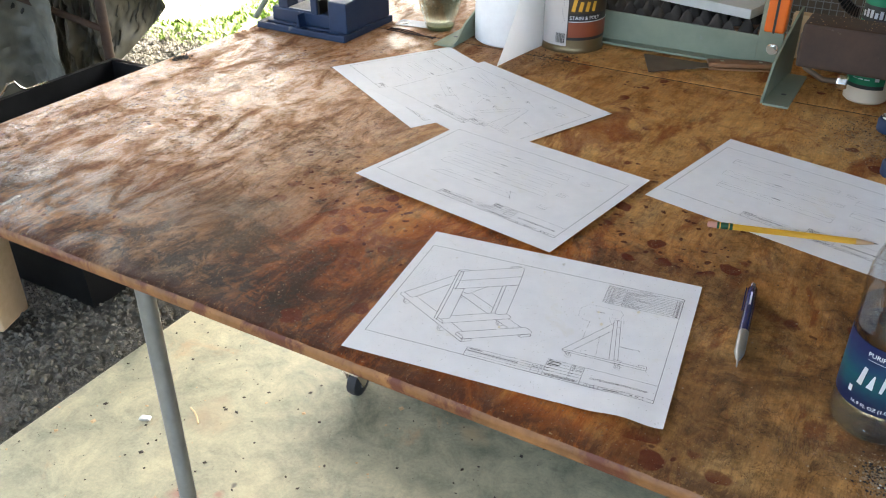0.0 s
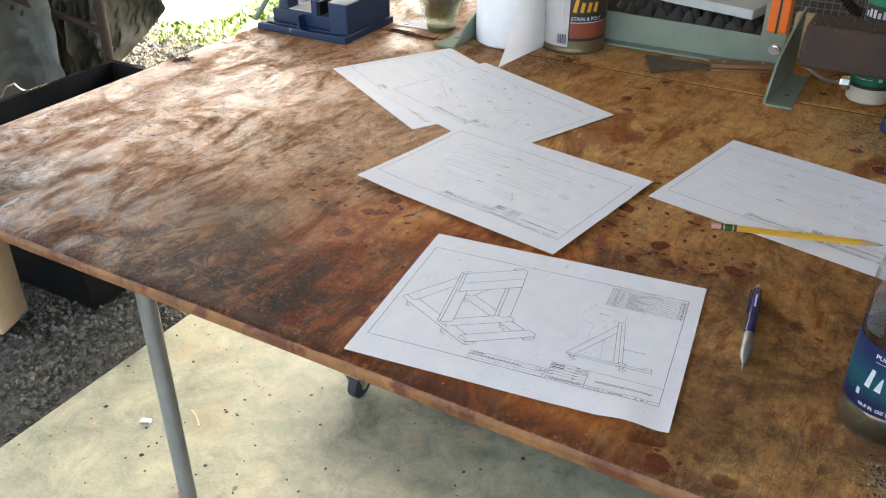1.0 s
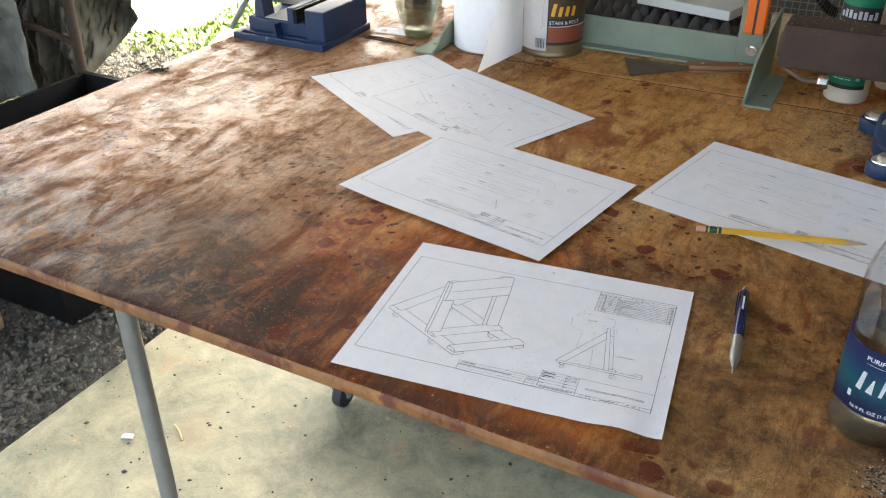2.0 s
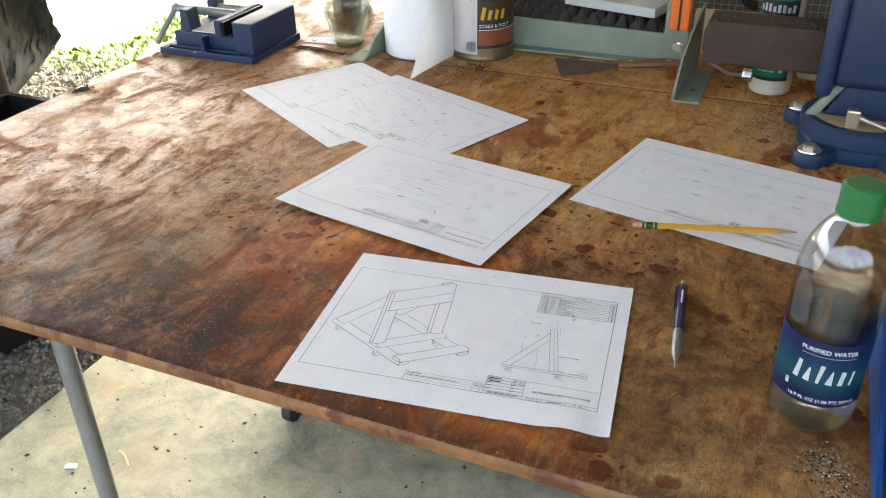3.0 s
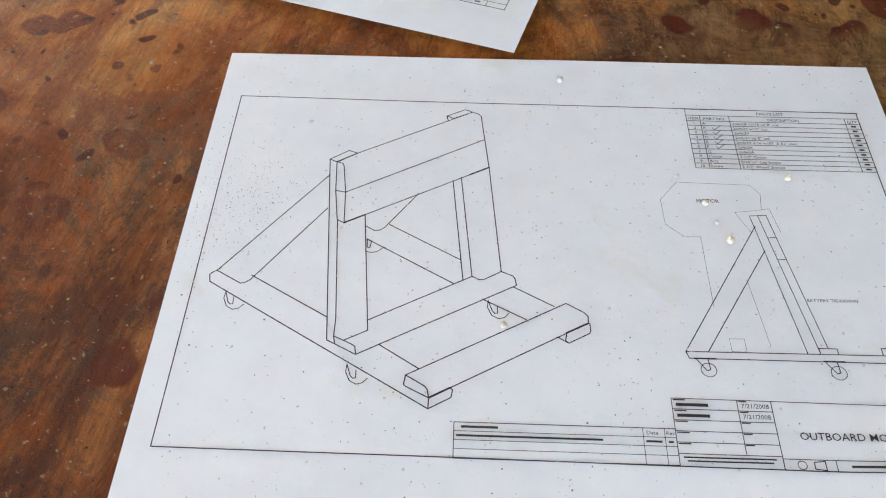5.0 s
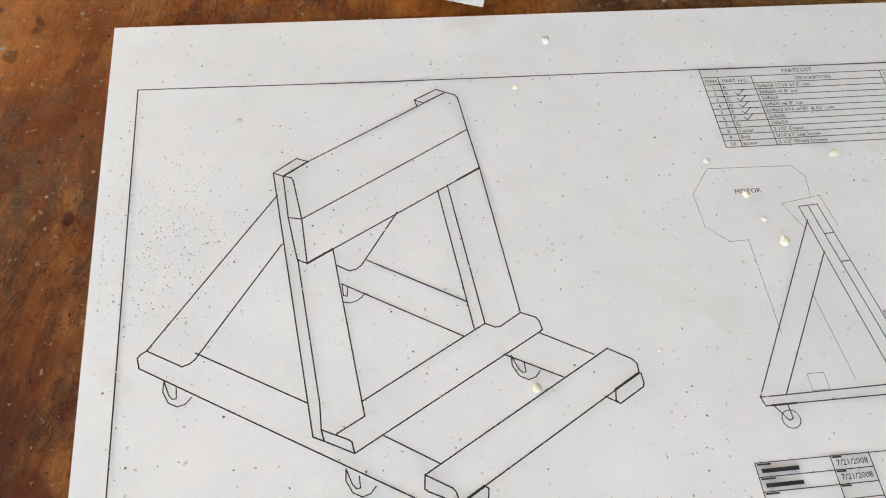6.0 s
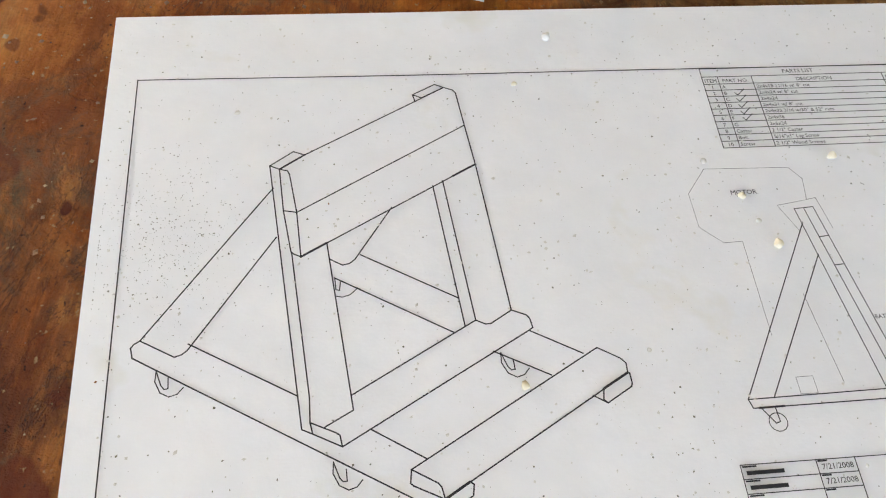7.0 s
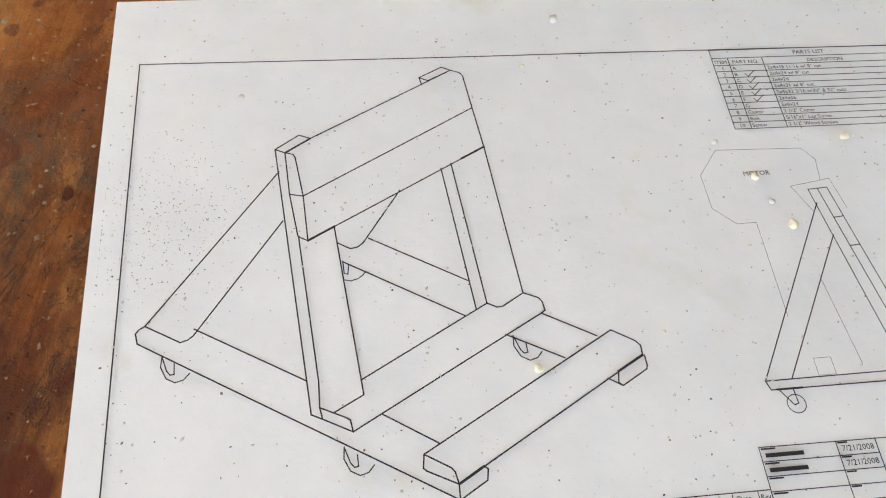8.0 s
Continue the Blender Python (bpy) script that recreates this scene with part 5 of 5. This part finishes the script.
# ---- blue tool at the bench's front corner ----
def blue_stand():
    b = thing("tool_stand", "bright blue steel tool stand full of sawdust", "tool stand", (0.461, 0.024, TOP))

    def plate(x0, y0, x1, y1, h0, h1, t, name):
        m = bmesh.new()
        d = Vector((x1 - x0, y1 - y0, 0))
        n = Vector((d.y, -d.x, 0)).normalized() * t
        pts = [Vector((x0, y0, 0)), Vector((x1, y1, 0)), Vector((x1, y1, h1)), Vector((x0, y0, h0))]
        lo = [m.verts.new(p) for p in pts]
        hi = [m.verts.new(p + n) for p in pts]
        m.faces.new(lo)
        m.faces.new(hi[::-1])
        for i in range(4):
            m.faces.new((lo[i], hi[i], hi[(i + 1) % 4], lo[(i + 1) % 4]))
        bmesh.ops.bevel(m, geom=m.edges[:], offset=0.0008, segments=2, affect="EDGES")
        return part(name, m, M_BLUE, b)
    plate(0.0, 0.0, -0.002, 0.200, 0.012, 0.052, 0.004, "outer_plate")
    plate(0.001, 0.0, 0.030, 0.150, 0.014, 0.075, 0.009, "inner_plate")
    plate(0.014, 0.150, 0.012, 0.205, 0.055, 0.062, 0.004, "back_plate")
    part("front_sill", box(0.006, 0.16, 0.0, 0.006, 0, 0.022, 0.0015), M_BLUE, b)
    part("floor_plate", box(0.004, 0.16, 0.006, 0.20, 0.0, 0.004, 0.001), M_BLUE, b)
    part("cross_bar", box(0.030, 0.16, 0.075, 0.087, 0.004, 0.060, 0.003), M_BLUE, b)
    part("shelf", box(0.016, 0.15, 0.152, 0.205, 0.040, 0.048, 0.002), M_BLUE, b)
    part("shelf_dust", sheet(20, 10, lambda u, v: (0.018 + 0.125 * u, 0.154 + 0.048 * v, 0.0482 + 0.003 * max(0, noise.noise((u * 9, v * 6, 0)) + 0.4)), 0.001), M_GREY_SPECK, b, "caked pale sawdust", True)
    part("heap", sheet(50, 30, lambda u, v: (0.036 + 0.12 * u, 0.008 + 0.064 * v, 0.0045 + 0.034 * (math.sin(math.pi * u) * math.sin(math.pi * v)) ** 0.6 * (0.75 + 0.4 * noise.noise((u * 8, v * 6, 3)) + 0.2 * noise.noise((u * 26, v * 18, 9))))), M_DUST, b, "heap of sawdust", True)
    part("column", rod((0.034, 0.178, 0.048), (0.034, 0.178, 0.094), 0.0095, 18), M_CHROME, b, "shiny steel column bolt", True)
    part("nut", lathe([(0, 0.110), (0.011, 0.110), (0.012, 0.108), (0.012, 0.094), (0, 0.094)], 6, m=Matrix.Translation((0.034, 0.178, 0))), M_CHROME, b, "steel nut")


blue_stand()


# ---- dolly under the bench ----
def dolly():
    d = thing("dolly", "low wooden dolly board on black swivel casters", "dolly", (-0.640, 0.754, 0), 1.05)
    part("deck", box(0, 1.186, 0, 0.38, 0.080, 0.113, 0.002), M_PINE, d, "raw pine deck board")
    for cx, cy, turn in ((0.076, 0.022, 90), (1.160, 0.022, 25), (0.076, 0.33, 60), (1.12, 0.33, 0)):
        spin = Matrix.Translation((cx, cy, 0)) @ Matrix.Rotation(radians(turn), 4, "Z")
        c = part("caster", box(-0.022, 0.022, -0.02, 0.02, 0.075, 0.080, 0.001), M_CHROME, d, "zinc swivel caster", at=spin)
        for fy in (-0.019, 0.017):
            part("fork", prism([(-0.020, 0.075), (0.012, 0.075), (0.020, 0.032), (0.004, 0.026)], 0.002, Matrix.Translation((0, fy, 0)), bevel=0.0004), M_CHROME, c)
        part("wheel", lathe([(0, -0.015), (0.020, -0.015), (0.024, -0.013), (0.032, -0.011), (0.0335, 0), (0.032, 0.011), (0.024, 0.013), (0.020, 0.015), (0, 0.015)], 36, m=Matrix.Translation((0.010, 0, 0.0335)) @ Matrix.Rotation(radians(90), 4, "X")), M_RUBBER, c, "black rubber wheel", True)
        part("hub", lathe([(0, -0.0165), (0.010, -0.0165), (0.011, -0.0152), (0.011, 0.0152), (0.010, 0.0165), (0, 0.0165)], 20, m=Matrix.Translation((0.010, 0, 0.0335)) @ Matrix.Rotation(radians(90), 4, "X")), M_STEEL, c, "grey hub", True)


dolly()


# ---- yard beside the slab ----
def tub():
    t = thing("plastic_tub", "long black plastic mixing tub on the gravel", "tub", (-1.61, 1.0, -0.05))
    w, l, h, k = 0.20, 0.28, 0.50, 0.006
    b = bmesh.new()
    rings = []
    for s, z in ((0.86, 0), (1.0, h), (1.05, h), (1.05, h - 0.015), (1.03, h - 0.015)):
        rings.append([b.verts.new((sx * w * s, sy * l * s, z)) for sx, sy in ((-1, -1), (1, -1), (1, 1), (-1, 1))])
    inner = [[b.verts.new((sx * (w * s - k), sy * (l * s - k), z)) for sx, sy in ((-1, -1), (1, -1), (1, 1), (-1, 1))] for s, z in ((1.0, h), (0.86, 0.01))]
    for p, q in zip(inner[::-1] + rings[1:], (inner[::-1] + rings[1:])[1:]):
        for i in range(4):
            b.faces.new((p[i], p[(i + 1) % 4], q[(i + 1) % 4], q[i]))
    b.faces.new(inner[1])
    for i in range(4):
        b.faces.new((rings[0][i], rings[0][(i + 1) % 4], rings[4][(i + 1) % 4], rings[4][i]))
    b.faces.new(rings[0])
    part("shell", b, M_BLACK, t)
    part("rim_hook", tube([(-0.205, -0.20, 0.505), (-0.203, -0.125, 0.505), (-0.200, -0.105, 0.515), (-0.198, -0.085, 0.535), (-0.197, -0.065, 0.537), (-0.195, -0.05, 0.515), (-0.192, -0.035, 0.506), (-0.185, 0.03, 0.508)], 0.004, 8), M_CHROME, t, "bent bright wire hook", True)


tub()


def tarp_stand():
    t = thing("tarp_covered_stand", "steel tube stand draped in a grey dusty tarp", "covered stand", (0, 0, 0))

    def drape(x0, y0, x1, y1, low, high, hem, folds, seed):
        def place(u, v):
            z = low + hem(u) + (high - low - hem(u)) * v
            n = Vector((y1 - y0, x0 - x1, 0)).normalized()
            amp = 0.08 * (1 - 0.5 * v)
            off = amp * (math.sin(folds * u + 2 * noise.noise((u * 3, v * 2, seed))) + 0.7 * noise.noise((u * 7, v * 3, seed + 4)) + 0.9 * abs(noise.noise((u * 15, v * 8, seed + 7))) + 0.5 * abs(noise.noise((u * 34, v * 20, seed + 9))))
            return (x0 + (x1 - x0) * u + n.x * off, y0 + (y1 - y0) * u + n.y * off, z)
        return sheet(170, 100, place, 0.002)
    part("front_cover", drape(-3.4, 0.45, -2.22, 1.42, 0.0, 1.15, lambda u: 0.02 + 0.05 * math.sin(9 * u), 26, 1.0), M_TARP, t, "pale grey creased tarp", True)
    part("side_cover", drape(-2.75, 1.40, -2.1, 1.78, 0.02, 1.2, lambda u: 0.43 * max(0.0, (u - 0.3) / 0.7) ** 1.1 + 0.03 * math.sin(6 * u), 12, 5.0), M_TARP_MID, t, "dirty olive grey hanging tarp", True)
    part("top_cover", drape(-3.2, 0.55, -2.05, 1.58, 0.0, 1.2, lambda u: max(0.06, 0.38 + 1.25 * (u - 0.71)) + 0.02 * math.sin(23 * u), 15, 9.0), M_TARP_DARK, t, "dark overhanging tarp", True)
    part("post", rod((-2.09, 1.49, -0.05), (-2.15, 1.56, 1.15), 0.018, 14), M_RUST, t, "rusty tube post", True)
    part("brace", rod((-2.12, 1.51, 0.44), (-2.37, 1.33, 0.58), 0.012, 12), M_RUST, t, "rusty tube brace", True)


tarp_stand()

stump = thing("wooden_post", "short raw timber post standing on the gravel", "post", (-1.62, 0.60, -0.05), 20)
part("timber", box(-0.10, 0.045, -0.06, 0.06, 0, 0.52, 0.006), M_PINE, stump)


def scattered(name, label, category, mat, count, place, size, seed, flat=0.6):
    """Many small crumbs as one piece of stuff; place(rng) gives a spot."""
    rng = random.Random(seed)
    verts, faces = [], []
    unit = [(1, 0, 0), (-1, 0, 0), (0, 1, 0), (0, -1, 0), (0, 0, 1), (0, 0, -1)]
    tri = [(0, 2, 4), (2, 1, 4), (1, 3, 4), (3, 0, 4), (2, 0, 5), (1, 2, 5), (3, 1, 5), (0, 3, 5)]
    for _ in range(count):
        spot = place(rng)
        if spot is None:
            continue
        s = size[0] + (size[1] - size[0]) * rng.random() ** 2.2
        sx, sy, sz = s * rng.uniform(0.5, 1.3), s * rng.uniform(0.5, 1.1), s * flat * rng.uniform(0.5, 1.0)
        a = rng.uniform(0, 6.28)
        k = len(verts)
        for x, y, z in unit:
            x, y, z = x * sx * rng.uniform(0.7, 1.2), y * sy * rng.uniform(0.7, 1.2), z * sz
            verts.append((spot[0] + x * math.cos(a) - y * math.sin(a), spot[1] + x * math.sin(a) + y * math.cos(a), spot[2] + z + sz * 0.8))
        faces += [tuple(k + i for i in t) for t in tri]
    me = bpy.data.meshes.new(name)
    me.from_pydata(verts, [], faces)
    me.materials.append(mat)
    return tagged(new(name, me), label, category, kind="stuff")


def cluster(cx, cy, r, z):
    def place(rng):
        return (cx + rng.gauss(0, r), cy + rng.gauss(0, r), z)
    return place


def on_main(rng):
    x, y = rng.uniform(0.003, PW - 0.003), rng.uniform(0.003, PH - 0.003)
    if noise.noise((x * 16, y * 16, 7.0)) + 0.35 < rng.uniform(-0.6, 0.6):
        return None
    p = main_sheet.matrix_world @ Vector((x, y, 0.0006 + 0.0002 + lift_first(x, y)))
    return tuple(p)


def on_bench(rng):
    x, y = rng.uniform(X0 + 0.02, 0.6), rng.uniform(0.015, 0.8)
    return None if noise.noise((x * 5, y * 5, 1.0)) < rng.uniform(-0.5, 0.5) else (x, y, TOP)


def near_sheet(rng):
    x, y = rng.uniform(-0.35, 0.5), rng.uniform(0.01, 0.5)
    return None if noise.noise((x * 12, y * 12, 3.0)) < rng.uniform(-0.5, 0.5) else (x, y, TOP)


scattered("sawdust", "fine pale sawdust specks on the drawing sheet", "sawdust", M_GREY_SPECK, 1900, on_main, (0.00012, 0.0007), 1)
scattered("dirt_specks", "fine dull grey specks on the drawing sheet", "dirt", M_CHIP, 1500, on_main, (0.0001, 0.00045), 2)
scattered("dark_specks", "a few dark specks on the drawing sheet", "dirt", M_DIRT, 110, on_main, (0.0001, 0.0004), 5)
scattered("bench_dust", "pale grit scattered over the bench", "sawdust", M_DUST, 2600, on_bench, (0.0003, 0.0013), 3)
scattered("fine_dust", "fine glinting dust on the bench round the sheet", "sawdust", M_DUST, 5000, near_sheet, (0.00012, 0.0006), 6)
scattered("bench_crumbs", "brown crumbs of glue and sawdust stuck to the bench", "crumbs", M_HANDLE, 9000, near_sheet, (0.0003, 0.0013), 8)
scattered("bench_dirt", "dark grit scattered over the bench", "dirt", M_DIRT, 1500, on_bench, (0.0003, 0.0014), 4)
for seed, (cx, cy, r, n) in enumerate(((0.430, 0.080, 0.011, 420), (0.470, 0.016, 0.010, 420), (0.360, 0.690, 0.022, 420), (0.21, 0.79, 0.012, 200), (0.30, 0.74, 0.05, 350), (-0.19, 0.82, 0.03, 260), (0.462, 0.07, 0.008, 160))):
    scattered("sawdust", "small drift of sawdust and shavings on the bench", "sawdust", M_DUST, n, cluster(cx, cy, r, TOP), (0.0003, 0.0014), 20 + seed)
    scattered("dirt", "dark crumbs among the sawdust on the bench", "dirt", M_DIRT, n // 2, cluster(cx, cy, r * 0.8, TOP), (0.0003, 0.0014), 40 + seed)
for seed, (cx, cy, r, n) in enumerate(((0.432, 0.082, 0.012, 150), (0.468, 0.014, 0.012, 260), (0.446, 0.05, 0.010, 90))):
    scattered("shavings", "pale curled shavings and lumps of sawdust on the bench", "shavings", M_CRUMB, n // 2, cluster(cx, cy, r * 0.8, TOP), (0.0003, 0.0014), 80 + seed)
    scattered("sawdust_lumps", "brown lumps of sawdust on the bench", "sawdust", M_DUST, n, cluster(cx, cy, r * 0.8, TOP), (0.0004, 0.002), 90 + seed)
    scattered("dirt_lumps", "dark crumbs in the sawdust on the bench", "dirt", M_DIRT, n, cluster(cx - 0.004, cy, r * 0.7, TOP), (0.0004, 0.0019), 100 + seed)
scattered("sawdust", "sawdust caked inside the blue tool stand", "sawdust", M_CRUMB, 500, lambda rng: (0.461 + rng.uniform(0.02, 0.14), 0.024 + rng.uniform(0.154, 0.2), TOP + 0.05), (0.0004, 0.002), 110)


scattered("sawdust", "brown crumbs of sawdust on the vise slide bar", "sawdust", M_DUST, 90, lambda rng: (rng.uniform(0.24, 0.38), rng.uniform(0.698, 0.752), TOP + 0.147), (0.0004, 0.0016), 112)
scattered("sawdust", "sawdust swept against the bench vise", "sawdust", M_DUST, 900, lambda rng: (0.345 + rng.gauss(0, 0.028), 0.735 + rng.gauss(0, 0.04), TOP), (0.0004, 0.0018), 113)
scattered("dirt", "dark crumbs swept against the bench vise", "dirt", M_DIRT, 600, lambda rng: (0.335 + rng.gauss(0, 0.03), 0.75 + rng.gauss(0, 0.035), TOP), (0.0004, 0.0018), 114)
scattered("dirt", "dark crumbs in front of the stain can", "dirt", M_DIRT, 260, cluster(-0.14, 0.815, 0.022, TOP), (0.0005, 0.002), 115)


def smudge(rng):
    x, y = min(max(rng.gauss(0.022, 0.012), 0.003), PW - 0.003), rng.gauss(0.128, 0.016)
    return tuple(main_sheet.matrix_world @ Vector((x, y, 0.0008 + lift_first(x, y))))


scattered("grime_specks", "brown smudge of fine grime on the drawing sheet", "dirt", M_CHIP, 900, smudge, (0.00008, 0.0003), 120)
for x, y, s, mat in ((144.8, 202.2, 1.5, M_GREY_SPECK), (130.9, 181.9, 0.9, M_CRUMB), (231.2, 148.0, 1.5, M_CRUMB), (203.7, 116.4, 1.5, M_CRUMB), (187.8, 147.9, 1.0, M_GREY_SPECK), (196.8, 134.2, 1.3, M_CRUMB), (199.8, 125.0, 0.8, M_GREY_SPECK), (119.5, 76.5, 1.2, M_CRUMB), (40.9, 173.1, 0.9, M_GREY_SPECK), (155.9, 84.6, 0.7, M_GREY_SPECK)):
    cr = bmesh.new()
    bmesh.ops.create_icosphere(cr, subdivisions=2, radius=s / 1000)
    for v in cr.verts:
        v.co *= 1 + 0.45 * noise.noise(v.co * 900 + Vector((x, y, 0)))
        v.co.z *= 0.7
    p = main_sheet.matrix_world @ Vector((x / 1000, y / 1000, 0.0009 + lift_first(x / 1000, y / 1000) + s * 0.0006))
    crumb = part("wood_crumb", cr, mat, None, smooth=True)
    crumb.matrix_world = Matrix.Translation(p)
    tagged(crumb, "pale wood crumb lying on the drawing sheet", "crumb", "wood crumbs on the sheet")
clump = scattered("dirt_clump", "dark clump of dirt on the bench edge", "dirt", M_DIRT, 60, cluster(-0.675, 0.512, 0.006, TOP), (0.002, 0.005), 60)


def floor_spot(rng):
    x, y = rng.uniform(-1.13, 1.0), rng.uniform(-0.2, 1.6)
    return (x, y, 0.0)


chip = thing("plaster_chip", "small white plaster chip lying on the concrete floor", "chip", (-0.929, 0.466, 0.0), 25)
part("flake", prism([(-0.014, 0), (0.0, 0), (0.015, 0), (0.011, 0.004), (-0.007, 0.005)], 0.014, bevel=0.0012), M_BOARD, chip)
stick = thing("wood_splinter", "thin pale wood splinter lying on the concrete floor", "splinter", (-0.865, 0.548, 0.003), -28)
part("splinter", tube([(0.06 * u, 0.003 * math.sin(4 * u), 0.0004 * math.sin(7 * u)) for u in np.linspace(0, 1, 7)], 0.0022, 6), M_PINE, stick)


def yard_spot(rng):
    x = -1.16 - 1.7 * rng.random()
    y = -0.1 + 3.0 * rng.random()
    return (x, y, -0.062 + 0.012 * rng.random())


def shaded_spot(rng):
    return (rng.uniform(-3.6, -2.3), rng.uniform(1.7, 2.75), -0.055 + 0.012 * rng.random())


# dark stones paint in the shade below the roof edge
scattered("gravel_stones", "gravel coloured dark for the shade under the edge of the roof", "gravel", M_SHADED_STONE, 9000, shaded_spot, (0.006, 0.02), 74, 0.8)
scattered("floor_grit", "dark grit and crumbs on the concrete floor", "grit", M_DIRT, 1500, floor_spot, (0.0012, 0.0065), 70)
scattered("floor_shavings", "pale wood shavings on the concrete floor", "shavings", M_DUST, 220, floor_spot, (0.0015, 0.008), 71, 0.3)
scattered("gravel_stones", "loose grey gravel stones beside the slab", "gravel", M_SHADED_STONE, 42000, yard_spot, (0.0035, 0.013), 72, 0.8)


def far_yard(rng):
    x, y = rng.uniform(-4.6, -2.2), rng.uniform(1.9, 5.2)
    return (x, y, -0.045)


def far_grass(rng):
    x, y = rng.uniform(-4.6, -2.2), rng.uniform(1.9, 5.2)
    return (x, y, -0.045) if noise.noise((x * 1.6, y * 1.6, 4.0)) > 0.14 else None


def tufts():
    """Blades of grass in patches, as one piece of stuff."""
    rng = random.Random(77)
    verts, faces = [], []
    for _ in range(16000):
        spot = far_grass(rng)
        if spot is None:
            continue
        a, h, w = rng.uniform(0, 6.28), rng.uniform(0.015, 0.035), rng.uniform(0.007, 0.015)
        lean = rng.uniform(0.0, 0.05)
        k = len(verts)
        dx, dy = math.cos(a), math.sin(a)
        verts += [(spot[0] - dy * w, spot[1] + dx * w, spot[2]), (spot[0] + dy * w, spot[1] - dx * w, spot[2]), (spot[0] + dx * lean, spot[1] + dy * lean, spot[2] + h)]
        faces.append((k, k + 1, k + 2))
    me = bpy.data.meshes.new("grass")
    me.from_pydata(verts, [], faces)
    me.materials.append(M_BLADE_GREEN)
    tagged(new("grass", me), "bright yellow green grass tufts in the gravel yard", "grass", kind="stuff")


M_BLADE_GREEN = grained("grass_blade", (0.09, 0.15, 0.018), (0.15, 0.22, 0.035), 40, (0.6, 0.8), relief=0)
tufts()
scattered("gravel_stones", "loose stones in the open yard, coloured pale for sunlight", "gravel", M_SUNLIT_STONE, 2500, far_yard, (0.004, 0.012), 73, 0.6)
